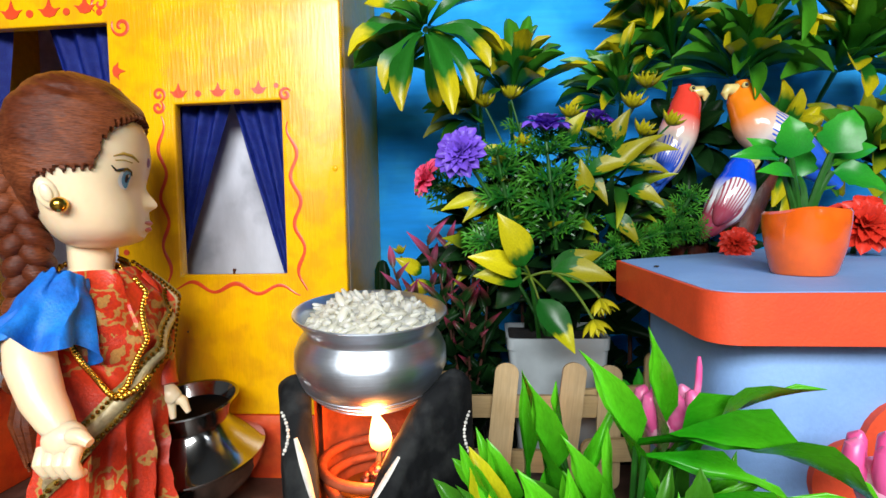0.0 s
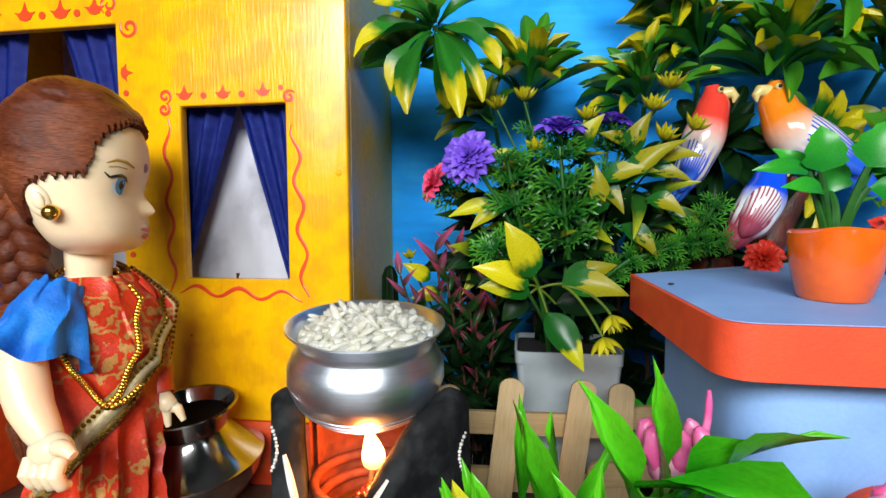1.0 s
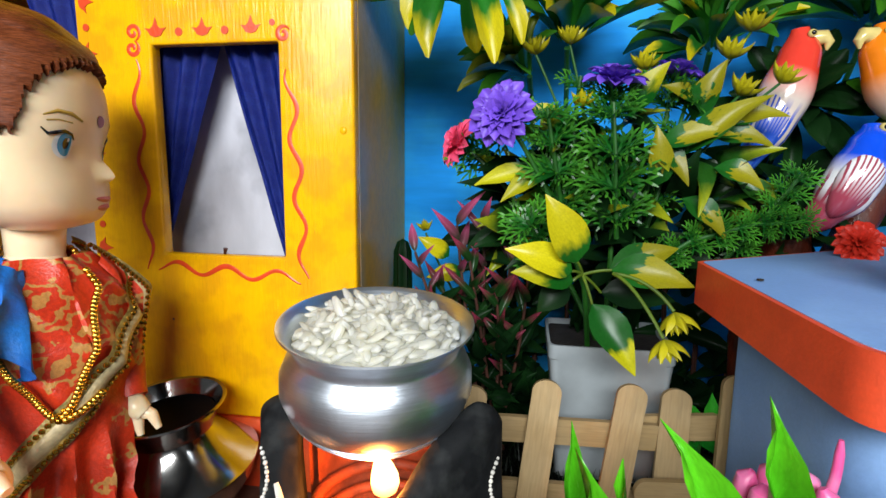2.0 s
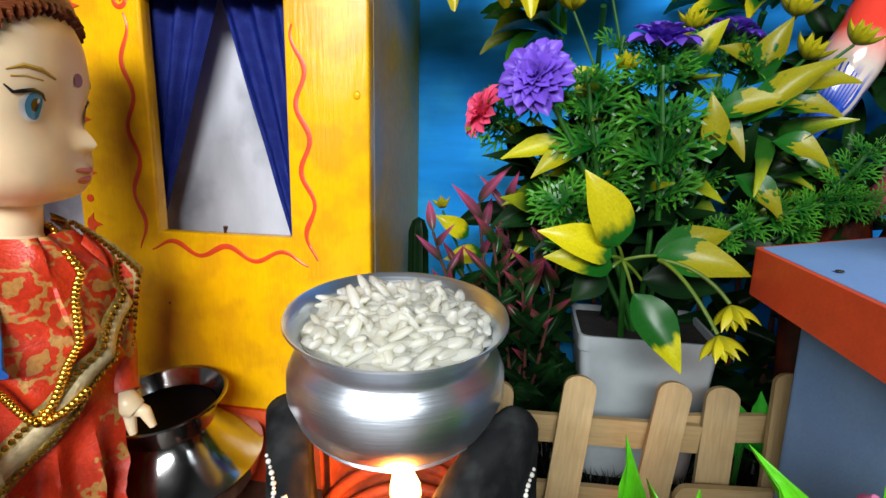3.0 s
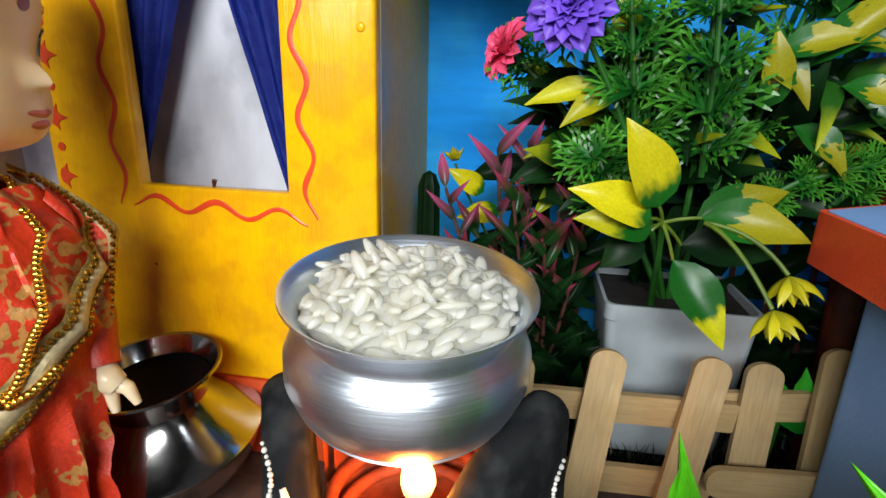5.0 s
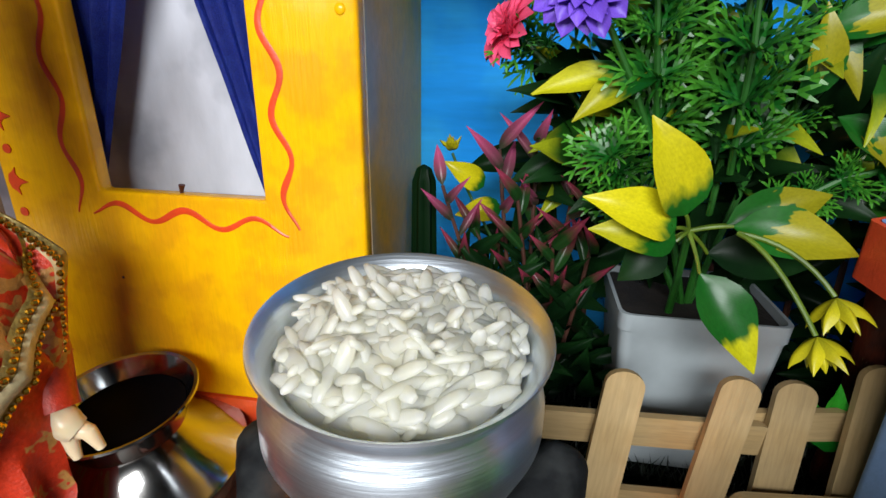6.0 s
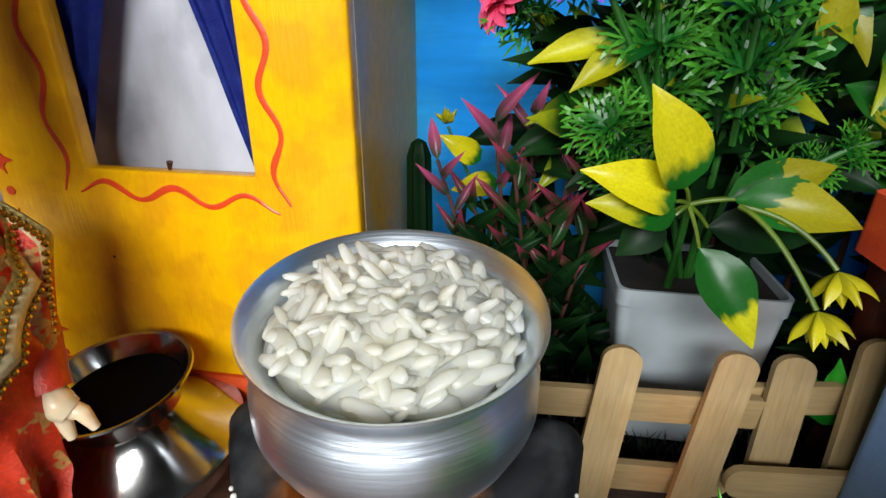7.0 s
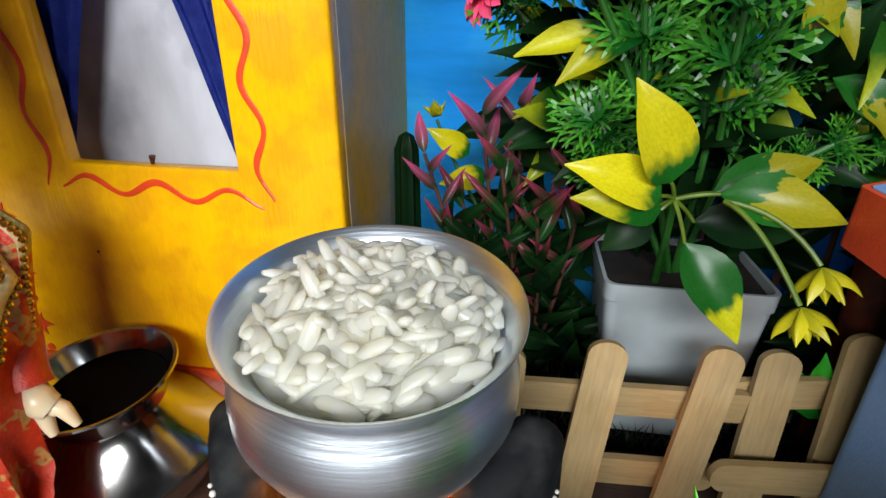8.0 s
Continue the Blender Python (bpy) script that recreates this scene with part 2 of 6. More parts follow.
M["room"] = mat("grey_room_paint", (0.09, 0.092, 0.092), 0.8, vary=0.1, patch=3, grain=20)
M["table"] = mat("dark_table", (0.08, 0.05, 0.035), 0.5, vary=0.3, grain=60)
M["ember"] = mat("charred_red_crumbs", (0.10, 0.012, 0.006), 0.35, vary=0.6, second=(0.02, 0.006, 0.004), patch=300)
M["wick"] = mat("charred_wick", (0.02, 0.012, 0.008), 0.8)


def glow(name, colour, strength):
    m = bpy.data.materials.new(name)
    m.use_nodes = True
    b = m.node_tree.nodes["Principled BSDF"]
    b.inputs["Base Color"].default_value = (0, 0, 0, 1)
    b.inputs["Emission Color"].default_value = (*colour, 1)
    b.inputs["Emission Strength"].default_value = strength
    return m


M["flame"] = glow("flame", (1.0, 0.50, 0.10), 6.0)
nt = M["flame"].node_tree
fl_tex, fl_sep, fl_ramp = nt.nodes.new("ShaderNodeTexCoord"), nt.nodes.new("ShaderNodeSeparateXYZ"), nt.nodes.new("ShaderNodeValToRGB")
fl_ramp.color_ramp.elements[0].color, fl_ramp.color_ramp.elements[1].color = (1.0, 0.16, 0.015, 1), (1.0, 0.66, 0.22, 1)
fl_ramp.color_ramp.elements[1].position = 0.45
nt.links.new(fl_tex.outputs["Generated"], fl_sep.inputs[0])
nt.links.new(fl_sep.outputs[2], fl_ramp.inputs[0])
nt.links.new(fl_ramp.outputs[0], nt.nodes["Principled BSDF"].inputs["Emission Color"])
GREEN, LIME, YELLOW = (0.020, 0.125, 0.016), (0.10, 0.30, 0.01), (0.52, 0.45, 0.008)
M["leaf_var"] = leaf_mat("variegated_leaf", (0.018, 0.155, 0.014), YELLOW, 0.66, 0.86)
M["leaf_green"] = leaf_mat("plain_green_leaf", (0.016, 0.13, 0.014), (0.05, 0.22, 0.012), 0.3, 1.0)
M["leaf_olive"] = leaf_mat("olive_leaf", (0.016, 0.085, 0.008), (0.28, 0.32, 0.01), 0.5, 1.0)
M["leaf_yellow"] = leaf_mat("yellow_leaf", (0.010, 0.11, 0.010), (0.54, 0.48, 0.008), 0.18, 0.38, ragged=0.5)
M["leaf_half"] = leaf_mat("half_yellow_leaf", (0.006, 0.10, 0.008), (0.46, 0.44, 0.008), 0.38, 0.56, rough=0.4, ragged=0.5)
M["leaf_tip"] = leaf_mat("green_leaf_with_yellow_tip", (0.008, 0.085, 0.010), (0.46, 0.44, 0.008), 0.60, 0.70, rough=0.3, ragged=0.4)
# Blotched green and yellow leaf, its yellow dimmed to paint shade on the right.
M["leaf_blotch_shaded"] = leaf_mat("blotched_shaded_leaf", (0.010, 0.10, 0.010), (0.26, 0.24, 0.008), 0.45, 0.75, rough=0.35, ragged=0.9)
M["leaf_fresh"] = leaf_mat("fresh_green_leaf", (0.020, 0.29, 0.006), (0.10, 0.50, 0.012), 0.25, 1.0, rough=0.26)
M["leaf_pot"] = leaf_mat("clover_green_leaf", (0.012, 0.22, 0.020), (0.03, 0.32, 0.02), 0.2, 0.9)
M["leaf_red"] = leaf_mat("purple_red_leaf", (0.012, 0.05, 0.010), (0.26, 0.035, 0.07), 0.40, 0.95)
M["leaf_magenta"] = leaf_mat("magenta_leaf", (0.05, 0.05, 0.03), (0.42, 0.07, 0.17), 0.15, 0.8)
# Near-black green: the shade inside the foliage is put into the leaf colour.
M["leaf_dark"] = leaf_mat("shade_dark_green_leaf", (0.003, 0.015, 0.004), (0.006, 0.028, 0.006), 0.3, 0.8, rough=0.4)
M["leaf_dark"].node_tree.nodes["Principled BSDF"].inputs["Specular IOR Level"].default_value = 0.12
M["fern"] = leaf_mat("fern_green", (0.008, 0.10, 0.010), (0.06, 0.25, 0.020), 0.3, 0.95)
M["stem"] = mat("green_stem", (0.016, 0.11, 0.010), 0.45, vary=0.3)
M["stem_pale"] = mat("yellow_green_stem", (0.10, 0.17, 0.012), 0.4, vary=0.3)
M["stem_dark"] = mat("red_brown_stem", (0.08, 0.03, 0.02), 0.45, vary=0.3)
M["petal_purple"] = leaf_mat("purple_petal", (0.10, 0.03, 0.42), (0.20, 0.09, 0.68), 0.1, 0.8, rough=0.4)
M["petal_pink"] = leaf_mat("coral_pink_petal", (0.85, 0.05, 0.13), (0.90, 0.10, 0.22), 0.1, 0.8, rough=0.4)
# Olive yellow, taken darker so the shade on the cups is in the colour.
M["petal_yellow"] = leaf_mat("shade_dimmed_yellow_petal", (0.28, 0.27, 0.01), (0.46, 0.41, 0.010), 0.0, 0.5, rough=0.35)
M["petal_rose"] = mat("rose_pink_plastic", (0.80, 0.10, 0.32), 0.32, vary=0.12, second=(0.78, 0.22, 0.42), patch=120)
M["petal_pale"] = mat("pale_pink_plastic", (0.80, 0.36, 0.50), 0.3, vary=0.1, second=(0.78, 0.20, 0.40), patch=120)
M["petal_red"] = leaf_mat("red_petal", (0.50, 0.02, 0.01), (0.75, 0.04, 0.02), 0.1, 0.6, rough=0.4)

# ---- the room round the set, the table and the blue sheet ----
bm = bmesh.new()
box(bm, (-75, -75, -5.5), (75, 55, -2.5))
structure("floor", bm, M["table"], "dark plain floor of the room")
for nm, lo, hi in (("wall_north", (-75, 55, -5.5), (75, 57, 110)), ("wall_south", (-75, -77, -5.5), (75, -75, 110)),
                   ("wall_west", (-77, -75, -5.5), (-75, 55, 110)), ("wall_east", (75, -75, -5.5), (77, 55, 110)), ("ceiling", (-75, -75, 110), (75, 55, 112))):
    bm = bmesh.new()
    box(bm, lo, hi)
    structure(nm, bm, M["room"], "plain pale room " + nm.split("_")[0])
bm = bmesh.new()
box(bm, (-60, -30, -2.5), (60, 45, 0.0))
tagged(part("table_top", bm, M["table"], None, "", False), "dark table top that carries the miniature yard", "table")
bm = bmesh.new()
box(bm, (-34, -8, 0.002), (34, 31, 0.2))
structure("ground", bm, M["ground"], "dark brown painted board under the miniature yard")
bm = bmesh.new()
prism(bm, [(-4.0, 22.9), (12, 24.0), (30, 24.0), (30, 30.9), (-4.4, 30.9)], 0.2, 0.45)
structure("turf", bm, M["turf"], "artificial turf behind the stick fence, coloured near-black for shade")

# The sheet of blue paper hangs behind the plants, with shallow waves.
bm = bmesh.new()
grid = [[bm.verts.new((-36 + i * 1.2, 31.2 + 0.10 * math.sin(i * 0.9) + 0.14 * noise.noise(V((i * 0.35, j * 0.5, 0))), 0.2 + j * 1.2)) for j in range(36)] for i in range(61)]
for i in range(60):
    for j in range(35):
        bm.faces.new([grid[i][j], grid[i + 1][j], grid[i + 1][j + 1], grid[i][j + 1]])
g = bmesh.ops.extrude_face_region(bm, geom=list(bm.faces))
for v in g["geom"]:
    if isinstance(v, bmesh.types.BMVert):
        v.co.y += 0.06
structure("backdrop", bm, M["blue_sheet"], "bright blue painted sheet hung behind the plants", True)

# ---- the house ----
FRONT, EDGE, FLOOR = 21.85, -4.10, 2.8
WX0, WX1, WZ0, WZ1 = -10.95, -6.55, 8.52, 15.35
DX0, DX1, DZ1 = -23.6, -13.65, 18.7
house = thing("toy_house", (-14, 26, 0.2), "glossy yellow painted toy house with red hand-painted borders", "toy house")


def wall_with_holes(bm, x0, x1, z0, z1, y0, y1, holes):
    """A wall slab whose openings go right through."""
    xs = sorted({x0, x1, *[h[0] for h in holes], *[h[1] for h in holes]})
    zs = sorted({z0, z1, *[h[2] for h in holes], *[h[3] for h in holes]})
    solid = lambda i, j: 0 <= i < len(xs) - 1 and 0 <= j < len(zs) - 1 and not any(h[0] <= xs[i] < h[1] and h[2] <= zs[j] < h[3] for h in holes)
    vs = {}
    def vert(i, j, y):
        key = (i, j, y)
        if key not in vs:
            vs[key] = bm.verts.new((xs[i], y, zs[j]))
        return vs[key]
    for i in range(len(xs) - 1):
        for j in range(len(zs) - 1):
            if not solid(i, j):
                continue
            for y in (y0, y1):
                bm.faces.new([vert(i, j, y), vert(i + 1, j, y), vert(i + 1, j + 1, y), vert(i, j + 1, y)])
            for di, dj, a, b in ((-1, 0, (i, j), (i, j + 1)), (1, 0, (i + 1, j), (i + 1, j + 1)), (0, -1, (i, j), (i + 1, j)), (0, 1, (i, j + 1), (i + 1, j + 1))):
                if not solid(i + di, j + dj):
                    bm.faces.new([vert(*a, y0), vert(*b, y0), vert(*b, y1), vert(*a, y1)])


bm = bmesh.new()
wall_with_holes(bm, -25.0, EDGE, FLOOR, 25.0, FRONT, FRONT + 0.5, [(WX0, WX1, WZ0, WZ1), (DX0, DX1, FLOOR, DZ1)])
bmesh.ops.recalc_face_normals(bm, faces=bm.faces)
sharp = [e for e in bm.edges if len(e.link_faces) == 2 and e.calc_face_angle(0) > 1]
bmesh.ops.bevel(bm, geom=sharp, offset=0.09, segments=3, affect="EDGES", profile=0.5)
front = part("front_wall", bm, M["yellow"], house)
bm = bmesh.new()
prism(bm, [(EDGE - 0.002, FRONT + 0.5), (EDGE - 0.60, 31.0), (EDGE - 1.1, 31.0), (EDGE - 0.5, FRONT + 0.5)], FLOOR, 25.0)
part("side_wall", bm, M["yellow_edge"], house, "worn yellow and bare grey side wall", False)
bm = bmesh.new()
box(bm, (-25.0, FRONT + 0.5, FLOOR), (-24.5, 31.0, 25.0))
part("side_wall", bm, M["yellow_edge"], house, "", False)
bm = bmesh.new()
box(bm, (-13.4, 24.0, FLOOR), (EDGE - 0.66, 24.4, 25.0))
part("inner_wall", bm, M["grey_plaster"], house, "smudged grey inner wall", False)
bm = bmesh.new()
box(bm, (-13.4, 24.402, FLOOR), (-13.0, 30.5, 25.0))
part("partition", bm, M["grey_plaster"], house, "", False)
bm = bmesh.new()
box(bm, (-24.5, 30.5, FLOOR), (EDGE - 1.2, 31.0, 25.0))
part("back_wall", bm, M["grey_plaster"], house, "grey back wall of the dim room", False)
bm = bmesh.new()
box(bm, (-25.2, FRONT - 0.3, 25.0), (EDGE + 0.2, 31.0, 25.5), 0.08)
part("roof", bm, M["yellow"], house)
bm = bmesh.new()
box(bm, (-26.0, FRONT - 0.06, 0.2), (EDGE + 0.02, 31.0, FLOOR - 0.002), 0.07)
part("plinth", bm, M["plinth"], house, "orange-red painted base step")


def ribbon(bm, pts, width, y, thick=0.025, taper=True):
    """A painted brush line on the front wall, from (x, z) points."""
    pts = [V((p[0], p[1])) for p in pts]
    rows, n = [], len(pts)
    for i, p in enumerate(pts):
        d = (pts[min(i + 1, n - 1)] - pts[max(i - 1, 0)]).normalized()
        q = V((-d.y, d.x))
        t = i / (n - 1)
        w = width * 0.5 * (min(1, 0.35 + 4 * min(t, 1 - t)) if taper else 1) * (0.85 + 0.3 * noise.noise(V((p.x * 1.3, p.y * 1.3, 2))))
        rows.append([bm.verts.new((p.x + q.x * w * k, y - (thick if k == 0 else thick * 0.35), p.y + q.y * w * k)) for k in (-1, 0, 1)])
    for a, b in zip(rows, rows[1:]):
        for k in (0, 1):
            bm.faces.new([a[k], a[k + 1], b[k + 1], b[k]])
    return bm


def blot(bm, outline, y, thick=0.025):
    vs = [bm.verts.new((x, y - thick, z)) for x, z in outline]
    low = [bm.verts.new((x + 0.0, y - 0.004, z)) for x, z in outline]
    bm.faces.new(vs)
    for k in range(len(vs)):
        bm.faces.new([vs[k], vs[(k + 1) % len(vs)], low[(k + 1) % len(vs)], low[k]])
    return bm


def wavy(a, b, waves, amp, n=60, phase=0.0):
    a, b = V(a), V(b)
    d = (b - a)
    q = V((-d.y, d.x)).normalized()
    return [tuple(a + d * (k / n) + q * amp * math.sin(phase + 2 * math.pi * waves * k / n)) for k in range(n + 1)]


PAINT_Y = FRONT - 0.002
for pts in (wavy((-11.55, 14.9), (-11.5, 7.95), 3.6, 0.15, phase=0.4), wavy((-6.2, 14.5), (-5.85, 7.85), 3.55, -0.17, phase=0.6), wavy((-11.2, 8.08), (-6.0, 7.84), 2.85, 0.19, phase=-0.9)):
    part("painted_line", ribbon(bmesh.new(), pts, 0.17, PAINT_Y), M["red_paint"], house)


def diya(bm, x, z, s, turn=0.0):
    """A small painted oil lamp with its flame."""
    shape = [(-0.62, 0.10), (-0.45, -0.05), (-0.30, -0.28), (0, -0.36), (0.30, -0.28), (0.45, -0.05), (0.62, 0.10), (0.30, 0.06), (0.14, 0.20), (0.02, 0.62), (-0.14, 0.20), (-0.30, 0.06)]
    c, w = math.cos(turn), math.sin(turn)
    return blot(bm, [(x + s * (a * c - b * w), z + s * (a * w + b * c)) for a, b in shape], PAINT_Y)


def dot(bm, x, z, r):
    return blot(bm, [(x + r * math.cos(k * math.pi / 5), z + r * math.sin(k * math.pi / 5)) for k in range(10)], PAINT_Y)


def curl(x, z, s, flip=1, turn=0.0):
    out = []
    for k in range(34):
        t = k / 33
        a, r = turn + flip * t * 8.2, s * (1 - 0.82 * t)
        out.append((x + r * math.cos(a), z + r * math.sin(a)))
    return out


for x, z, s in ((-10.72, 15.80, 0.62), (-9.08, 15.78, 0.58), (-7.42, 15.80, 0.56), (-14.5, 19.35, 0.75), (-16.05, 19.3, 0.80), (-17.7, 19.3, 0.80), (-19.3, 19.3, 0.80)):
    part("painted_lamp", diya(bmesh.new(), x, z, s), M["red_paint"], house)
for x, z, r in ((-9.9, 15.72, 0.13), (-8.3, 15.72, 0.13), (-6.7, 15.9, 0.10), (-15.3, 19.2, 0.15), (-16.9, 19.2, 0.16), (-13.9, 19.1, 0.13), (-13.05, 19.9, 0.16)):
    part("painted_dot", dot(bmesh.new(), x, z, r), M["red_paint"], house)
for pts in (curl(-11.55, 15.75, 0.27, 1, -1.2), curl(-11.6, 15.25, 0.26, -1, 1.2), curl(-13.0, 18.5, 0.42, 1, 2.6), curl(-13.85, 19.45, 0.40, -1, -2.2), curl(-6.35, 15.55, 0.25, 1, 0.5)):
    part("painted_curl", ribbon(bmesh.new(), pts, 0.15, PAINT_Y), M["red_paint"], house)
z = 16.75
while z > 3.2:
    part("painted_lamp", diya(bmesh.new(), -13.25, z, 0.58, -math.pi / 2), M["red_paint"], house)
    part("painted_dot", dot(bmesh.new(), -13.25, z - 0.8, 0.12), M["red_paint"], house)
    z -= 1.62


def curtain(name, x0a, x1a, z0, x0b, x1b, z1, y, folds, label):
    """A gathered cloth from its rail at z1 to its foot at z0, in folds."""
    bm = bmesh.new()
    nu, nv, rows = 40, 24, []
    for j in range(nv + 1):
        t = j / nv
        row = []
        for i in range(nu + 1):
            u = i / nu
            xa, xb = x0a + (x1a - x0a) * u, x0b + (x1b - x0b) * u
            sw = t
            row.append(bm.verts.new((xa + (xb - xa) * sw, y + 0.16 * math.sin(u * folds * 6.283 + 1.5 * t) * (0.5 + 0.5 * t) + 0.05 * noise.noise(V((u * 6, t * 4, y))), z0 + (z1 - z0) * t)))
        rows.append(row)
    for a, b in zip(rows, rows[1:]):
        for i in range(nu):
            bm.faces.new([a[i], a[i + 1], b[i + 1], b[i]])
    bmesh.ops.solidify(bm, geom=list(bm.faces), thickness=0.03)
    ob = part(name, bm, M["curtain"])
    return tagged(ob, label, "curtain", "blue net curtains")


CY = FRONT + 0.85
curtain("curtain", -12.1, -11.5, 8.3, -12.1, -9.0, 15.75, CY, 4, "dark blue net curtain gathered to the side of the window")
curtain("curtain", -6.95, -5.9, 8.3, -9.05, -5.9, 15.75, CY, 4, "dark blue net curtain drawn back in the window")
curtain("curtain", -13.9, -13.2, 9.0, -17.0, -13.2, 19.0, CY, 4, "dark blue net curtain drawn back in the doorway")
curtain("curtain", -23.4, -20.6, 5.1, -23.4, -18.6, 19.0, CY, 4, "dark blue net curtain hanging in the doorway")
porch = thing("porch_wall", (-20.5, 17.5, 0.2), "low orange parapet with a grey cap beside the house door", "parapet")
bm = bmesh.new()
box(bm, (-23.0, 16.5, 0.2), (-17.65, 21.5, 4.4), 0.1)
part("body", bm, M["plinth"], porch)
bm = bmesh.new()
box(bm, (-23.3, 16.2, 4.404), (-17.3, 21.7, 5.0), 0.15)
part("cap", bm, M["grey_plaster"], porch, "pale grey cap slab")

# ---- the stove, its lamp and the rice pot ----
stove = thing("clay_stove", (-2.2, 17.8, 0.2), "soot-black clay stove of three standing lugs with white dots", "stove")


def clay_wall(path, half):
    """A standing clay wall with a rounded top that sinks along its path to the front."""
    bm = bmesh.new()
    pts = [V(p) for p in path]
    fine = []
    for i in range(len(pts) - 1):
        for k in range(5):
            fine.append(pts[i].lerp(pts[i + 1], k / 5))
    fine.append(pts[-1])
    for _ in range(3):
        fine = [fine[0]] + [(fine[k - 1] + fine[k] * 2 + fine[k + 1]) / 4 for k in range(1, len(fine) - 1)] + [fine[-1]]
    rows, n = [], len(fine)
    for k, p in enumerate(fine):
        d = fine[min(k + 1, n - 1)] - fine[max(k - 1, 0)]
        d.z = 0
        q = V((d.y, -d.x, 0)).normalized()
        end = math.sqrt(max(0.05, min(1, min(k + 0.35, n - 1 - k + 0.35) / 4)))
        h, c = half * end, p.z - half * (1 - 0.4 * end)
        sec = [(-1.15 * h, 0.2), (-1.08 * h, 0.2 + (c - 0.2) * 0.5)] + [(-h * math.cos(a * math.pi / 10), c + h * math.sin(a * math.pi / 10)) for a in range(11)] + [(1.08 * h, 0.2 + (c - 0.2) * 0.5), (1.15 * h, 0.2)]
        rows.append([bm.verts.new(V((p.x, p.y, 0)) + q * a + V((0, 0, max(0.2, z)))) for a, z in sec])
    for a, b in zip(rows, rows[1:]):
        for k in range(len(a) - 1):
            bm.faces.new([a[k], a[k + 1], b[k + 1], b[k]])
        bm.faces.new([a[-1], a[0], b[0], b[-1]])
    bm.faces.new(rows[0])
    bm.faces.new(rows[-1][::-1])
    bmesh.ops.subdivide_edges(bm, edges=list(bm.edges), cuts=1, use_grid_fill=True)
    for v in bm.verts:
        if v.co.z > 0.25:
            v.co += 0.09 * noise.noise_vector(v.co * 0.9) + 0.03 * noise.noise_vector(v.co * 3.2)
    return part("wall", bm, M["soot_clay"], stove, "thick rounded soot-black clay wall")


lugs = [clay_wall([(-4.9, 18.6, 5.3), (-4.75, 17.8, 5.6), (-4.5, 17.2, 5.45), (-4.25, 16.7, 4.7), (-4.05, 16.2, 3.7), (-3.85, 15.7, 2.6), (-3.7, 15.3, 1.4), (-3.6, 15.0, 0.7)], 0.46),
        clay_wall([(0.55, 18.7, 5.2), (0.4, 18.0, 5.75), (-0.05, 17.4, 5.45), (-0.65, 16.8, 4.85), (-1.1, 16.2, 4.1), (-1.42, 15.7, 3.4), (-1.65, 15.2, 2.4), (-1.75, 14.9, 1.2)], 0.46),
        clay_wall([(-3.2, 20.6, 5.0), (-2.3, 20.9, 5.5), (-1.4, 20.6, 5.0)], 0.5)]
bm = bmesh.new()
ring = [(3.1, 0.0), (3.2, 0.7), (2.75, 1.1), (2.45, 0.9), (2.35, 0.25), (0, 0.25)]
lathe(bm, ring, (-2.2, 18.0, 0.2))
part("hearth", bm, M["red_clay"], stove, "red clay hearth floor with a raised rim")
bm = bmesh.new()
prof = [(2.15, 0.4), (2.2, 3.2), (2.25, 5.0), (1.95, 5.0), (1.9, 0.4)]
a0, a1, n = 0.15, math.pi - 0.15, 30
rings = [[bm.verts.new((-2.25 + r * math.cos(a0 + (a1 - a0) * k / n), 18.3 + r * math.sin(a0 + (a1 - a0) * k / n), z)) for k in range(n + 1)] for r, z in prof]
for a, b in zip(rings, rings[1:] + rings[:1]):
    for k in range(n):
        bm.faces.new([a[k], a[k + 1], b[k + 1], b[k]])
part("back_shell", bm, M["red_clay"], stove, "red clay inner wall lit by the flame")
for rr, zz in ((1.80, 2.75), (1.62, 2.2)):
    bm = bmesh.new()
    tube(bm, [(-2.2 + rr * math.cos(a * math.pi / 24), 18.2 + rr * math.sin(a * math.pi / 24), zz) for a in range(49)], 0.16, 10, cap=False)
    part("coil", bm, M["red_clay"], stove, "red clay coil in the hearth")
def on_clay(eye, toward, out=0.02):
    """Where a line from one point to another first meets the lugs."""
    bpy.context.view_layer.update()
    deps = bpy.context.evaluated_depsgraph_get()
    best = None
    for ob in lugs[:2]:
        inv = ob.matrix_world.inverted()
        o, d = inv @ (V(eye) * CM), (inv.to_3x3() @ (V(toward) - V(eye))).normalized()
        hit, place, normal, _ = ob.ray_cast(o, d)
        if hit:
            w = (ob.matrix_world @ place) / CM + normal * out
            if best is None or (w - V(eye)).length < (best - V(eye)).length:
                best = w
    return best


for k in range(13):
    a = k / 12
    for cx, cz, r, side in ((0.78, 4.0, 0.55, 1), (-5.08, 3.9, 0.55, -1)):
        spot = on_clay((1.6, 2.0, 10.3), (cx - side * r * 0.30 * math.sin(a * math.pi), 17.5, cz - r * 1.2 + 2.4 * r * a))
        if spot:
            bm = bmesh.new()
            ball(bm, spot, 0.060 if k % 2 else 0.042, u=8, v=6)
            part("painted_dot", bm, M["white_paint"], lugs[1 if side > 0 else 0], "")
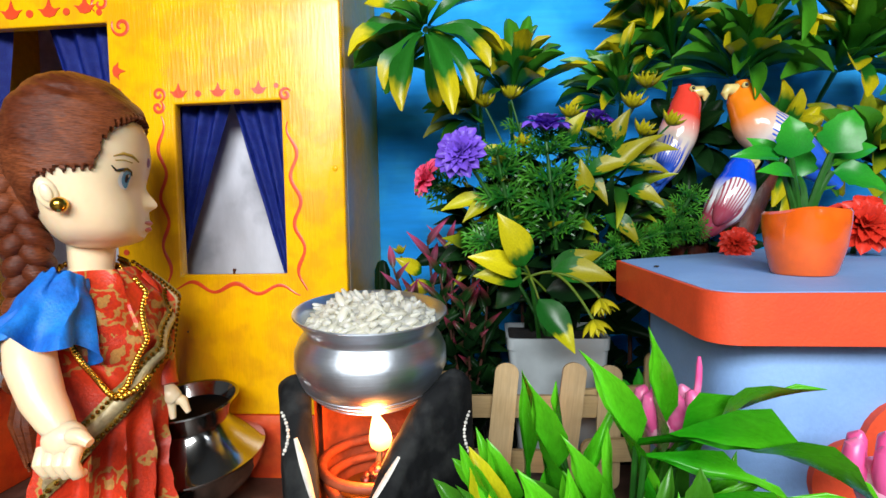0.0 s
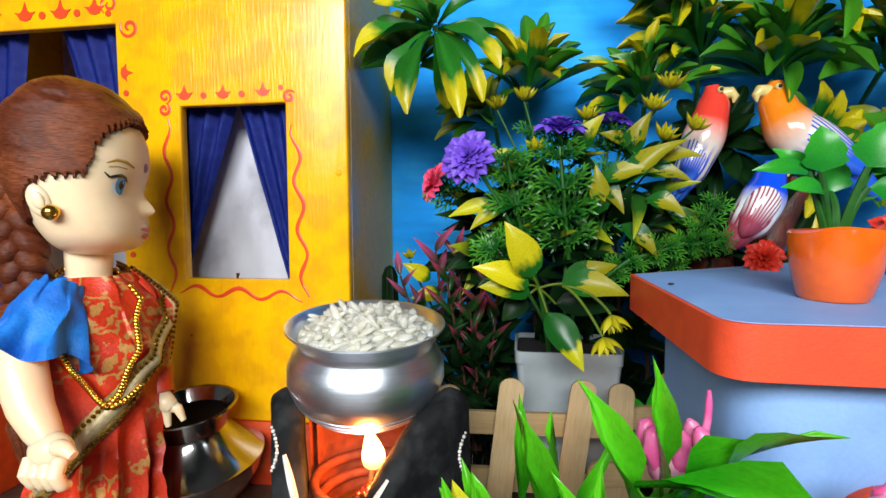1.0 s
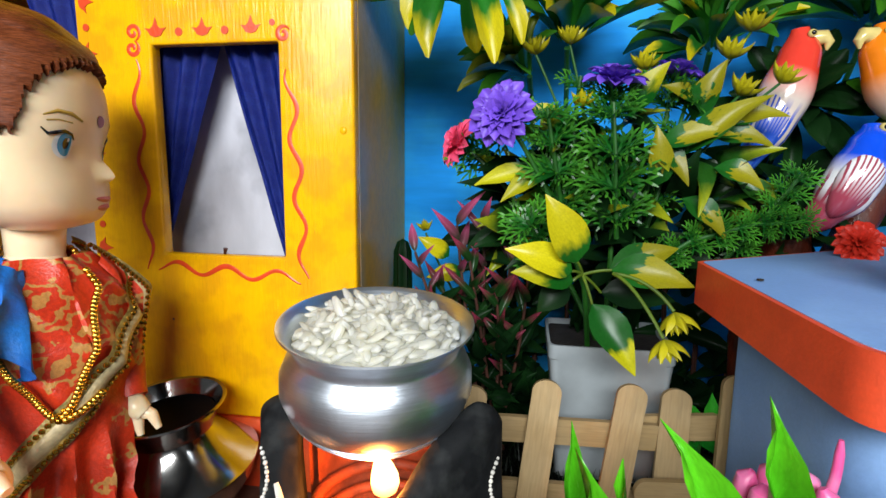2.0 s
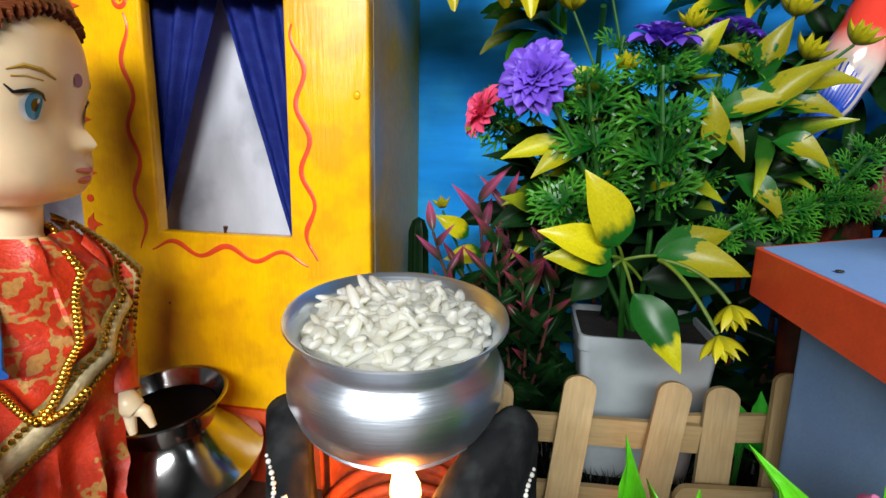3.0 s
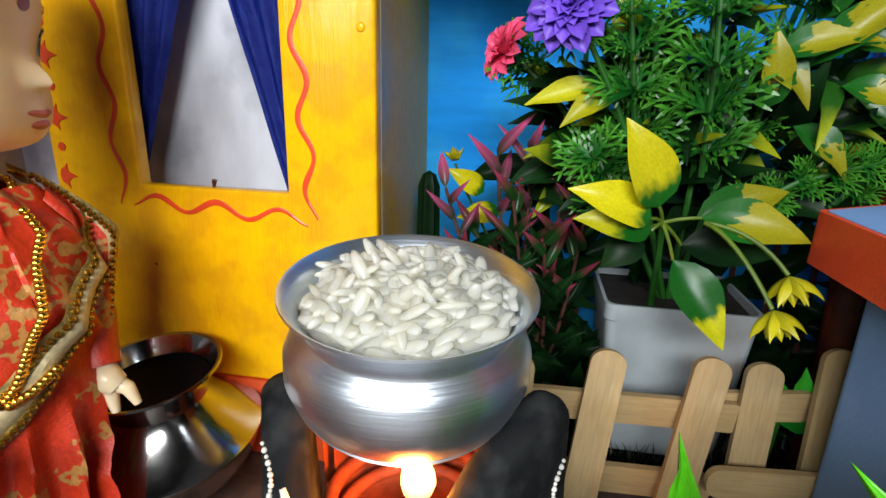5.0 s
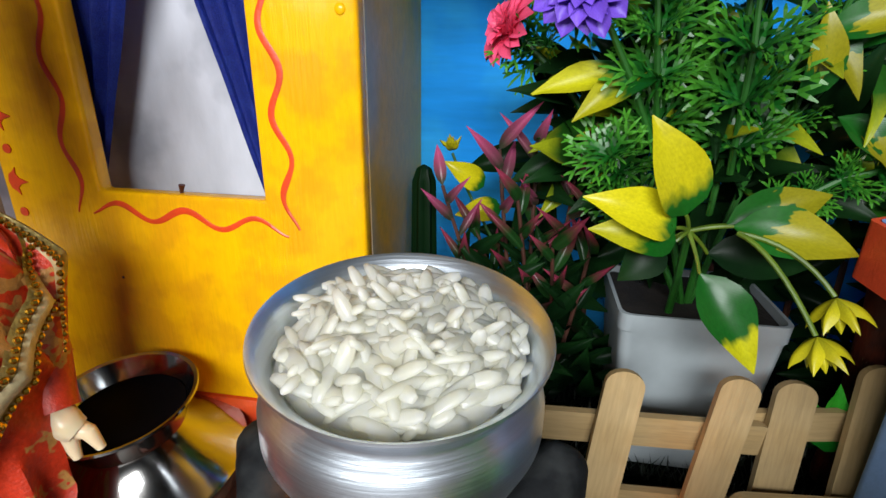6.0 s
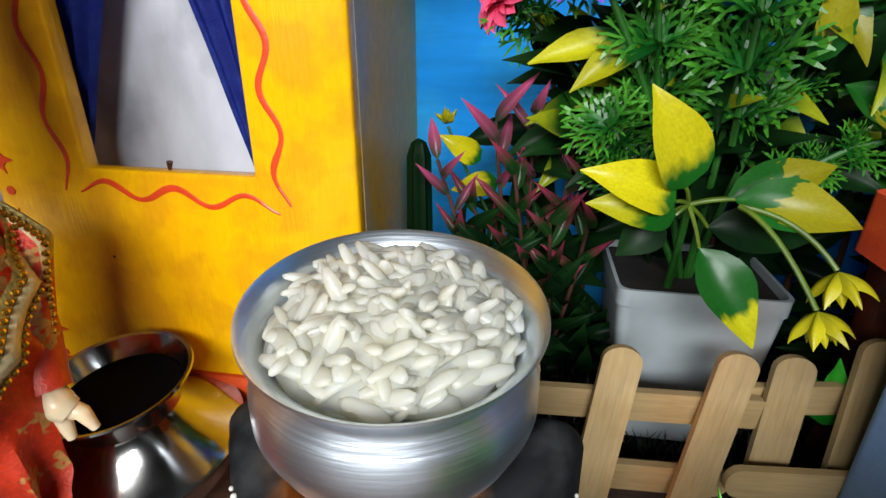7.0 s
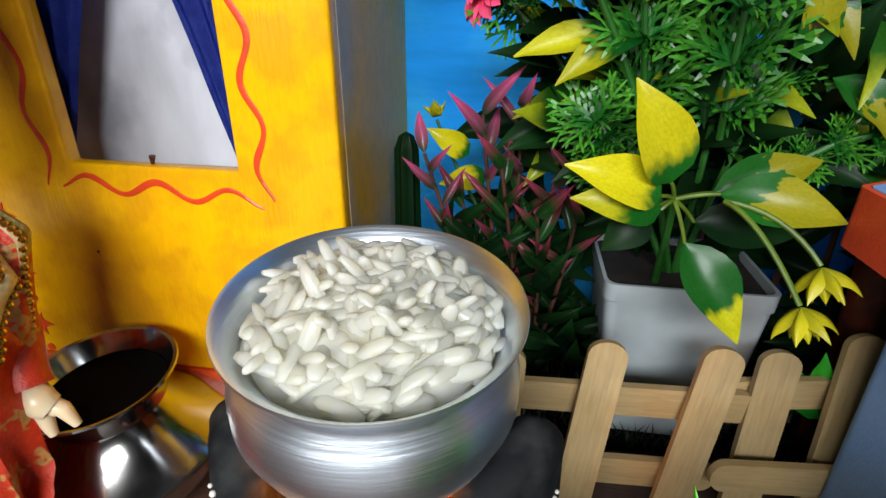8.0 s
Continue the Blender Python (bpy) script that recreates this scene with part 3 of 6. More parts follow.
for pts in ([on_clay((1.5, 2.1, 10.4), (-4.12 + 0.06 * k, 16.1, 4.35 - 0.24 * k)) for k in range(9)], [on_clay((1.5, 2.1, 10.4), (-1.10 - 0.12 * k, 15.9, 3.95 - 0.20 * k)) for k in range(8)]):
    pts = [p for p in pts if p]
    if len(pts) < 4:
        continue
    bm = bmesh.new()
    tube(bm, pts, [0.05 + 0.06 * math.sin(math.pi * (k + 0.5) / len(pts)) for k in range(len(pts))], 8, flat=0.4)
    part("paint_stroke", bm, M["white_paint"], stove, "dragged white paint stroke")

lamp = thing("oil_lamp", (-1.95, 16.9, 0.45), "small brass oil lamp burning under the pot", "oil lamp")
bm = bmesh.new()
lathe(bm, [(0, 0), (0.7, 0.02), (0.5, 0.25), (0.28, 0.6), (0.28, 1.2), (0.6, 1.5), (1.0, 1.85), (1.05, 1.95), (0.95, 1.95), (0.5, 1.8), (0, 1.75)], (-2.1, 17.2, 0.48), 32)
part("bowl", bm, M["brass"], lamp)
bm = bmesh.new()
tube(bm, [(-2.1, 17.2, 2.3), (-2.05, 17.4, 2.7), (-2.0, 17.55, 3.45)], [0.16, 0.14, 0.08], 8)
part("wick", bm, M["wick"], lamp)
bm = bmesh.new()
prof = [(0.0, 0.0), (0.16, 0.02), (0.27, 0.12), (0.32, 0.30), (0.30, 0.50), (0.23, 0.72), (0.14, 0.92), (0.06, 1.08), (0.0, 1.16)]
lathe(bm, [(1.12 * r, 1.08 * z) for r, z in prof], (-2.0, 17.6, 3.38), 20)
for v in bm.verts:
    v.co.x += 0.06 * math.sin((v.co.z - 3.4) * 3.0) - 0.10 * (v.co.z - 3.4)
part("flame", bm, M["flame"], lamp, "bright yellow-white flame")
bm = bmesh.new()
bits = random.Random(12)
for k in range(26):
    a, r = bits.random() * 6.283, 0.6 * math.sqrt(bits.random())
    ball(bm, (-1.9 + r * math.cos(a), 17.25 + r * math.sin(a), 2.5 + 1.0 * (0.6 - r) + 0.1 * bits.random()), (0.13, 0.16, 0.11), Euler((bits.random() * 3, bits.random() * 3, 0)).to_matrix().to_4x4(), u=7, v=5)
part("charred_crumbs", bm, M["ember"], lamp, "dark red charred crumbs round the wick", False)

RIM = V((-2.31, 18.11, 7.68))
TILTED = Matrix.Translation(RIM) @ Euler((radians(6.9), radians(2.1), 0)).to_matrix().to_4x4()
pot = thing("cooking_pot", (-2.3, 18.0, 4.65), "dented spun aluminium cooking pot standing on the stove", "cooking pot")
bm = bmesh.new()
prof = [(0, -3.45), (0.9, -3.42), (1.35, -3.3), (1.9, -2.9), (2.25, -2.4), (2.42, -1.85), (2.40, -1.35), (2.25, -0.95), (2.08, -0.72), (2.06, -0.55), (2.16, -0.32), (2.36, -0.08), (2.43, 0.0), (2.42, 0.05),
        (2.36, 0.02), (2.12, -0.27), (2.0, -0.5), (2.0, -0.75), (2.18, -1.0), (2.3, -1.4), (2.2, -2.3), (1.3, -3.2), (0, -3.35)]
lathe(bm, [(r, z * (0.88 if z < -0.6 else 1.0)) for r, z in prof], (0, 0, 0), 96, TILTED)
part("body", bm, M["alu"], pot)
for zz, rr in ((-2.24, 2.17), (-2.42, 2.03), (-2.64, 1.80)):
    bm = bmesh.new()
    tube(bm, [TILTED @ V((rr * math.cos(a * math.pi / 36), rr * math.sin(a * math.pi / 36), zz)) for a in range(73)], 0.016, 6, cap=False)
    part("spun_ridge", bm, M["alu"], pot)

rice = thing("boiled_rice", (-2.3, 18.0, 7.0), "heap of boiled white rice filling the pot", "rice")
bm = bmesh.new()
lathe(bm, [(0, 0.20), (0.4, 0.19), (0.8, 0.14), (1.2, 0.05), (1.6, -0.11), (2.02, -0.36), (1.95, -0.9), (0, -0.9)], (0, 0, 0), 48, TILTED)
for v in bm.verts:
    v.co += 0.09 * noise.noise_vector(v.co * 2.0)
part("rice_mass", bm, M["rice"], rice)
GRAINS = []
for var in range(7):
    bm = bmesh.new()
    shape = random.Random(60 + var)
    L, w = shape.uniform(0.90, 1.22), shape.uniform(0.118, 0.148)
    bend = shape.uniform(-0.02, 0.08)
    pts = [(0.0, (k / 7 - 0.5) * L, bend * (1 - (2 * k / 7 - 1) ** 2)) for k in range(8)]
    tube(bm, pts, [w * q for q in (0.50, 0.86, 1.0, 1.0, 1.0, 0.98, 0.88, 0.45)], 8, flat=0.62)
    GRAINS.append(to_mesh(bm, "grain"))
    GRAINS[-1].materials.append(M["rice"])
rg = random.Random(3)
for k in range(250):
    r, a = 1.90 * math.sqrt((k + 0.5) / 250), k * 2.39996 + rg.uniform(-0.25, 0.25)
    x, y = r * math.cos(a), r * math.sin(a)
    h = 0.04 - 0.32 * (r / 1.8) ** 2 + 0.10 * rg.random() + 0.18 * noise.noise(V((x * 1.1, y * 1.1, 5)))
    ob = new("grain", GRAINS[rg.randrange(7)])
    ob.parent = rice
    tip = rg.uniform(-0.5, 0.6) if rg.random() < 0.6 else rg.uniform(0.6, 1.25)
    if r > 1.5:
        tip *= 0.5
    m = TILTED @ Matrix.Translation((x, y, h)) @ Euler((0, 0, rg.uniform(0, 6.283) if r < 1.5 else a + rg.uniform(-0.5, 0.5))).to_matrix().to_4x4() @ Euler((tip, rg.uniform(-0.7, 0.7), 0)).to_matrix().to_4x4()
    m.translation = (m.translation - V(rice["at"])) * CM
    ob.matrix_basis = m @ Matrix.Diagonal((rg.uniform(0.9, 1.2), rg.uniform(0.7, 1.15), 1, 1))

# ---- the steel water pot ----
vase = thing("water_pot", (-9.52, 19.63, 0.2), "polished steel water pot with a wide lip and dark inside", "water pot")
VT = Matrix.Translation((-9.52, 19.63, 4.15)) @ Euler((radians(7.5), radians(-2.0), 0)).to_matrix().to_4x4()
bm = bmesh.new()
lathe(bm, [(0, -3.85), (0.95, -3.83), (1.15, -3.8), (1.9, -3.1), (2.25, -2.55), (2.36, -2.2), (2.43, -2.08), (2.43, -2.0), (2.34, -1.95), (2.06, -1.72), (1.66, -1.38), (1.40, -1.05), (1.29, -0.88), (1.26, -0.80), (1.30, -0.7), (1.43, -0.4), (1.66, -0.06), (1.73, 0.0), (1.71, 0.05),
           (1.62, 0.02), (1.38, -0.38), (1.22, -0.75), (1.20, -0.95), (1.15, -1.35), (1.6, -2.0), (0, -2.6)], (0, 0, 0), 64, VT)
part("body", bm, M["steel"], vase)
# The water disc is coloured black to paint the shade inside the neck.
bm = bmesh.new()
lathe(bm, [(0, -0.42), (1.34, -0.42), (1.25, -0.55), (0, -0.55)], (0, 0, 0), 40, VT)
part("water", bm, M["shade_black_water"], vase, "still water surface coloured black for the shade inside the pot")

# ---- the fence of flat wooden sticks ----
fence = thing("stick_fence", (4.5, 21.9, 0.2), "small fence of flat pale wooden sticks", "fence")


def stick(name, a, b, width=0.9, thick=0.2, facing=(0, -1, 0.0)):
    """A flat stick with round ends from a to b."""
    a, b = V(a), V(b)
    d = b - a
    L = d.length
    y = V(facing)
    zax = d.normalized()
    y = (y - zax * y.dot(zax)).normalized()
    x = y.cross(zax)
    m = Matrix((x, -y, zax)).transposed()
    w = width / 2
    outline = [(w * math.cos(t), L - w * 0.8 + w * 0.8 * math.sin(t)) for t in [k * math.pi / 10 for k in range(11)]] + [(-w * math.cos(t), w * 0.8 - w * 0.8 * math.sin(t)) for t in [k * math.pi / 10 for k in range(11)]]
    bm = bmesh.new()
    prism(bm, outline, -thick / 2, thick / 2, "y")
    edges = [e for e in bm.edges if len(e.link_faces) == 2 and e.calc_face_angle(0) > 1.2]
    bmesh.ops.bevel(bm, geom=edges, offset=0.04, segments=2, affect="EDGES")
    me = to_mesh(bm, name, smooth=False)
    me.materials.append(M["stick"])
    ob = new(name, me)
    ob.parent = fence
    mm = m.to_4x4()
    mm.translation = (a - V(fence["at"])) * CM
    ob.matrix_basis = mm
    return ob


for a, b in (((-0.35, 20.9, 0.2), (-0.2, 21.5, 4.75)), ((1.55, 20.9, 0.2), (2.12, 21.75, 5.0)), ((3.95, 21.2, 0.2), (4.72, 22.0, 4.95)), ((5.75, 21.6, 0.2), (6.1, 22.4, 4.75)), ((7.5, 21.6, 0.2), (7.95, 22.7, 5.2))):
    stick("upright_stick", a, b)
for a, b in (((-1.6, 21.55, 3.35), (5.75, 22.2, 3.2)), ((4.7, 22.35, 3.35), (13.0, 23.6, 3.6)), ((-1.0, 21.35, 1.35), (5.2, 21.95, 1.1)), ((4.75, 21.3, 1.8), (12.5, 21.85, 2.0))):
    stick("rail_stick", a, b, 0.85)

# ---- the counter ----
counter = thing("toy_counter", (11, 18.5, 0.2), "pale blue foam board counter with a red edged top", "counter")
LEVEL = Matrix.Translation((6.7, 14.6, 8.66)) @ Euler((radians(1.7), 0, 0)).to_matrix().to_4x4() @ Matrix.Translation((-6.7, -14.6, 0))
SLAB = [(6.62, 14.5), (16.0, 14.3), (24, 15.0), (24, 29.0), (13.6, 26.1), (6.22, 22.0)]
out = rounded(SLAB, [0.85, 0.3, 0.3, 0.3, 0.3, 0.15], 7)
bm = bmesh.new()
prism(bm, out, -1.25, -0.02)
bmesh.ops.transform(bm, matrix=LEVEL, verts=bm.verts)
part("edge_band", bm, M["foam_red"], counter, "red foam edge band")
c = V((12, 19))
inner = [tuple(c + (V(p) - c) * (1 - 0.16 / (V(p) - c).length)) for p in out]
bm = bmesh.new()
prism(bm, inner, -0.03, 0.0)
bmesh.ops.transform(bm, matrix=LEVEL, verts=bm.verts)
part("top_sheet", bm, M["foam_blue"], counter, "pale blue foam top sheet", False)
bm = bmesh.new()
prism(bm, rounded([(7.55, 15.6), (22.5, 15.6), (22.5, 27.0), (13.5, 24.9), (7.25, 21.4)], [1.6, 0.5, 0.5, 0.5, 0.25], 8), 0.2, 7.62)
part("body", bm, M["foam_blue"], counter)
bm = bmesh.new()
petals = []
for k in range(60):
    a = k / 60 * 2 * math.pi
    r = 1.9 + 0.55 * abs(math.sin(2.5 * a + 0.6))
    petals.append((11.8 + r * math.cos(a), 3.4 + r * math.sin(a)))
prism(bm, petals, 15.38, 15.596, "y")
part("flower_cutout", bm, M["foam_red"], counter, "red flower-shaped foam cutout", False)
bm = bmesh.new()
lathe(bm, [(0, 0), (0.09, 0.03), (0.08, 0.06), (0, 0.07)], LEVEL @ V((6.95, 19.55, 0.0)), 8)
part("speck", bm, M["wick"], counter)

# ---- the white planter ----
planter = thing("white_planter", (4.3, 25.4, 0.45), "square white plastic planter holding the flowers", "planter")
bm = bmesh.new()
def ring4(h, x, z, r=0.35):
    return [(4.3 + px, 25.4 + py, z) for px, py in rounded([(-x, -h), (x, -h), (x, h), (-x, h)], r, 4)]
rows = [ring4(1.4, 1.7, 0.45), ring4(1.73, 2.08, 4.95), ring4(1.77, 2.13, 5.0), ring4(1.79, 2.15, 5.5), ring4(1.70, 2.05, 5.5), ring4(1.64, 1.98, 4.6)]
vr = [[bm.verts.new(p) for p in row] for row in rows]
for a, b in zip(vr, vr[1:]):
    for k in range(len(a)):
        bm.faces.new([a[k], a[(k + 1) % len(a)], b[(k + 1) % len(a)], b[k]])
bm.faces.new(vr[0])
part("pot", bm, M["white_pot"], planter)
bm = bmesh.new()
prism(bm, [(4.3 + px, 25.4 + py) for px, py in rounded([(-2.0, -1.66), (2.0, -1.66), (2.0, 1.66), (-2.0, 1.66)], 0.33, 4)], 4.7, 5.28)
bmesh.ops.subdivide_edges(bm, edges=list(bm.edges), cuts=2, use_grid_fill=True)
for v in bm.verts:
    v.co.z += 0.10 * noise.noise(v.co * 2)
part("soil", bm, M["soil"], planter)

# ---- the red-brown bark post behind the counter ----
bm = bmesh.new()
tube(bm, [(8.9, 24.4, 0.3), (8.85, 24.2, 3), (8.7, 24.2, 6.0), (8.6, 24.4, 8.0)], [0.62, 0.58, 0.55, 0.55], 18)
for v in bm.verts:
    v.co += 0.08 * noise.noise_vector(v.co * 1.5)
tagged(part("bark_post", bm, M["log"]), "glossy red-brown bark post behind the counter", "post")

# ---- leaves, petals and fronds: unit shapes along +y that every plant shares ----
OUTLINES = {
    "lance": lambda u: (math.sin(math.pi * u ** 0.75) ** 0.9) * (1 - 0.25 * u),
    "oval": lambda u: math.sin(math.pi * min(1, u ** 0.8)) ** 0.7,
    "strap": lambda u: (0.28 + 0.72 * min(1, u / 0.6)) * math.sqrt(max(0.0, 1 - max(0.0, (u - 0.72) / 0.285) ** 2)),
    "grass": lambda u: (0.55 + 0.45 * math.sin(math.pi * min(1, u * 1.3) * 0.62)) * (1 - u ** 2.6) ** 0.8,
    "blade": lambda u: (0.32 + 0.68 * math.sin(math.pi * min(1, u * 1.25) * 0.62)) * (1 - u ** 3.2) ** 0.7 * (1 + 0.09 * math.sin(17 * u)),
    "petal": lambda u: (0.3 + 0.7 * math.sin(math.pi * 0.5 * min(1, u / 0.6))) * (1 - max(0, (u - 0.7) / 0.32) ** 2) ** 0.5 if u < 1 else 0.0,
    "heart": lambda u: math.sin(math.pi * u ** 0.6) ** 0.65 * (1.0 - 0.15 * u),
}
SHAPES = {}


def leaf_shape(kind, bend, fold, wave, segs=9):
    key = (kind, bend, fold, wave)
    if key in SHAPES:
        return SHAPES[key]
    bm = bmesh.new()
    uv = bm.loops.layers.uv.new("UVMap")
    rows = []
    for k in range(segs + 1):
        u = k / segs
        w = max(0.5 * OUTLINES[kind](u), 0.012)
        arch = bend * 4 * u * (1 - u)
        row = []
        for j in (-1, -0.5, 0, 0.5, 1):
            rag = 1 + (0.10 * math.sin(u * 34) if kind == "heart" and abs(j) == 1 else 0)
            z = arch + fold * abs(j) * w + wave * math.sin(u * 9 + j * 1.7) * w * abs(j)
            row.append((bm.verts.new((j * w * rag, u, z)), u, 0.5 + 0.5 * j))
        rows.append(row)
    for a, b in zip(rows, rows[1:]):
        for i in range(4):
            quad = [a[i], a[i + 1], b[i + 1], b[i]]
            f = bm.faces.new([q[0] for q in quad])
            f.smooth = True
            for loop, q in zip(f.loops, quad):
                loop[uv].uv = (q[1], q[2])
    me = bpy.data.meshes.new(kind)
    bm.to_mesh(me)
    bm.free()
    SHAPES[key] = me
    return me


COLOURED = {}


def with_material(me, material):
    key = (me.name, material.name)
    if key not in COLOURED:
        c = me.copy()
        c.materials.clear()
        c.materials.append(material)
        COLOURED[key] = c
    return COLOURED[key]


def set_along(parent, name, me, base, tip, width, face, deep=None):
    """Puts a unit shape from base to tip, its upper side turned to face."""
    base, tip, face = V(base), V(tip), V(face)
    d = tip - base
    L = d.length
    y = d.normalized()
    z = face - y * face.dot(y)
    z = z.normalized() if z.length > 1e-3 else y.orthogonal().normalized()
    x = y.cross(z)
    m = Matrix((x * width, y * L, z * (deep or L))).transposed().to_4x4()
    ob = new(name, me)
    ob.parent = parent
    m.translation = base - V(root_of(parent)["at"])
    ob.matrix_basis = Matrix.Scale(CM, 4) @ m
    return ob


def leaf(parent, base, tip, width, material, kind="lance", face=(0.1, -1, 0.35), bend=0.12, fold=0.25, wave=0.06, name="leaf"):
    return set_along(parent, name, with_material(leaf_shape(kind, round(bend, 2), round(fold, 2), round(wave, 2)), material), base, tip, width, face)


def stem(parent, pts, r0, r1=None, material=None, name="stem"):
    pts = [V(p) for p in pts]
    if len(pts) == 3:
        a, b, c = pts
        pts = [(1 - t) ** 2 * a + 2 * t * (1 - t) * b + t * t * c for t in [k / 8 for k in range(9)]]
    r1 = r1 or r0
    bm = bmesh.new()
    tube(bm, pts, [r0 + (r1 - r0) * k / (len(pts) - 1) for k in range(len(pts))], 7)
    return part(name, bm, material or M["stem"], parent)


def rosette(parent, at, axis, n, length, width, material, seed, kind="strap", spread=(0.5, 1.25), bend=0.1, arc=(0, 6.283), droop=0.0):
    """Leaves that spread from one point round an axis."""
    r = random.Random(seed)
    at, axis = V(at), V(axis).normalized()
    p = axis.orthogonal().normalized()
    q = axis.cross(p)
    for k in range(n):
        a = arc[0] + (arc[1] - arc[0]) * (k + 0.35 * r.random()) / n
        s = spread[0] + (spread[1] - spread[0]) * (((k * 7) % n) / max(1, n - 1))
        d = axis * math.cos(s) + (p * math.cos(a) + q * math.sin(a)) * math.sin(s)
        L = length * r.uniform(0.75, 1.12)
        tip = at + d * L + V((0, 0, -droop * L * math.sin(s)))
        leaf(parent, at + d * 0.12 * L, tip, width * r.uniform(0.8, 1.15), M["leaf_green"] if r.random() < 0.5 and material in (M["leaf_var"], M["leaf_olive"]) else material, kind, axis + V((0.15 * r.random(), -0.35, 0.1)), r.choice((bend, bend * 0.5, bend * 1.5)), r.choice((0.2, 0.35)), r.choice((0.03, 0.08)))


def frond_shape(forks, seed):
    """A flat feathery frond of thin needles on a rib."""
    r = random.Random(seed)
    bm = bmesh.new()
    uv = bm.loops.layers.uv.new("UVMap")
    def needle(a, b, w):
        a, b = V(a), V(b)
        d = (b - a).normalized()
        s = V((d.y, -d.x, 0)) * w
        mid = a.lerp(b, 0.55) + V((0, 0, 0.03))
        rows = [(a - s * 0.8, a + s * 0.8), (mid - s, mid + s), (b - s * 0.35, b + s * 0.35)]
        vs = [[bm.verts.new(p) for p in row] for row in rows]
        for x, y in zip(vs, vs[1:]):
            f = bm.faces.new([x[0], x[1], y[1], y[0]])
            for loop in f.loops:
                loop[uv].uv = (min(1, max(0, loop.vert.co.y)), 0.5)
    needle((0, 0, 0), (0, 0.72, 0.05), 0.038)
    needle((0, 0.66, 0.04), (0.02, 1.0, 0.0), 0.026)
    for k in range(forks):
        y = 0.10 + 0.45 * k / (forks - 1)
        for sgn in (-1, 1):
            ln = (0.52 + 0.06 * math.sin(math.pi * k / (forks - 1))) * r.uniform(0.85, 1.15)
            ang = radians(46 - 16 * k / forks)
            mid = V((sgn * ln * 0.55 * math.sin(ang), y + ln * 0.55 * math.cos(ang), 0.04))
            needle((0, y, 0.02), mid, 0.036)
            needle(mid, mid + V((sgn * ln * 0.42 * math.sin(ang * 1.45), ln * 0.42 * math.cos(ang * 1.45), -0.03)), 0.031)
            needle(mid, mid + V((sgn * ln * 0.40 * math.sin(ang * 0.35), ln * 0.42 * math.cos(ang * 0.35), 0.02)), 0.031)
    me = bpy.data.meshes.new("frond")
    bm.to_mesh(me)
    bm.free()
    me.materials.append(M["fern"])
    return me


FRONDS = [frond_shape(3, 1), frond_shape(4, 2), frond_shape(3, 3)]


def whorl(parent, at, axis, n, length, seed, tilt=1.0):
    r = random.Random(seed)
    at, axis = V(at), V(axis).normalized()
    p = axis.orthogonal().normalized()
    q = axis.cross(p)
    for k in range(n):
        a = 6.283 * (k + 0.4 * r.random()) / n
        t = tilt + r.uniform(-0.2, 0.2)
        d = axis * math.cos(t) + (p * math.cos(a) + q * math.sin(a)) * math.sin(t)
        L = length * r.uniform(0.8, 1.1)
        set_along(parent, "frond", FRONDS[k % 3], at, at + d * L, L * 1.1, axis * 0.6 + V((0, -1.0, 0.2)))


def fern_sprig(parent, pts, whorls, length, seed, n=6, tilt=1.15):
    pts = [V(p) for p in pts]
    stem(parent, pts, 0.09, 0.06)
    for k in range(whorls):
        t = (k + 0.6) / whorls
        i = min(int(t * (len(pts) - 1)), len(pts) - 2)
        f = t * (len(pts) - 1) - i
        whorl(parent, pts[i].lerp(pts[i + 1], f), pts[i + 1] - pts[i], n, length * (1.0 - 0.25 * t), seed * 31 + k, tilt)


def blossom(parent, at, axis, radius, material, layers, seed, width=0.42, name="petal", cup=0.1):
    """A many-petalled flower head, outer rows flat and inner rows upright."""
    r = random.Random(seed)
    at, axis = V(at), V(axis).normalized()
    p = axis.orthogonal().normalized()
    q = axis.cross(p)
    for j in range(layers):
        t = j / max(1, layers - 1)
        n = max(5, round(15 - 7 * t))
        lean = 1.45 - 1.15 * t + cup * -0.5
        for k in range(n):
            a = 6.283 * (k + 0.5 * (j % 2)) / n + r.uniform(-0.1, 0.1)
            d = axis * math.cos(lean) + (p * math.cos(a) + q * math.sin(a)) * math.sin(lean)
            L = radius * (1.0 - 0.42 * t) * r.uniform(0.9, 1.08)
            b = at + axis * (0.10 * radius * j / layers)
            leaf(parent, b, b + d * L, radius * width * (1 - 0.25 * t), material, "petal", axis, 0.12, 0.3, 0.05, name)


def cup_flower(parent, at, axis, radius, material, n=6, seed=0):
    """A small open bud: upright cupped petals round a heart."""
    at, axis = V(at), V(axis).normalized()
    p = axis.orthogonal().normalized()
    q = axis.cross(p)
    for ring, lean, ln in ((0, 0.75, 1.0), (1, 0.35, 0.85)):
        for k in range(n):
            a = 6.283 * (k + 0.5 * ring) / n + seed
            d = axis * math.cos(lean) + (p * math.cos(a) + q * math.sin(a)) * math.sin(lean)
            leaf(parent, at, at + d * radius * ln, radius * 0.42, material, "lance", axis - d * 0.3, -0.16, 0.5, 0.08, "petal")


# ---- broad-leaved spray by the house corner ----
spray = thing("broad_leaf_spray", (-1.0, 23.6, 18.5), "plastic spray of broad green leaves with yellow tips beside the house", "plant")
P1 = V((-1.0, 23.6, 18.4))
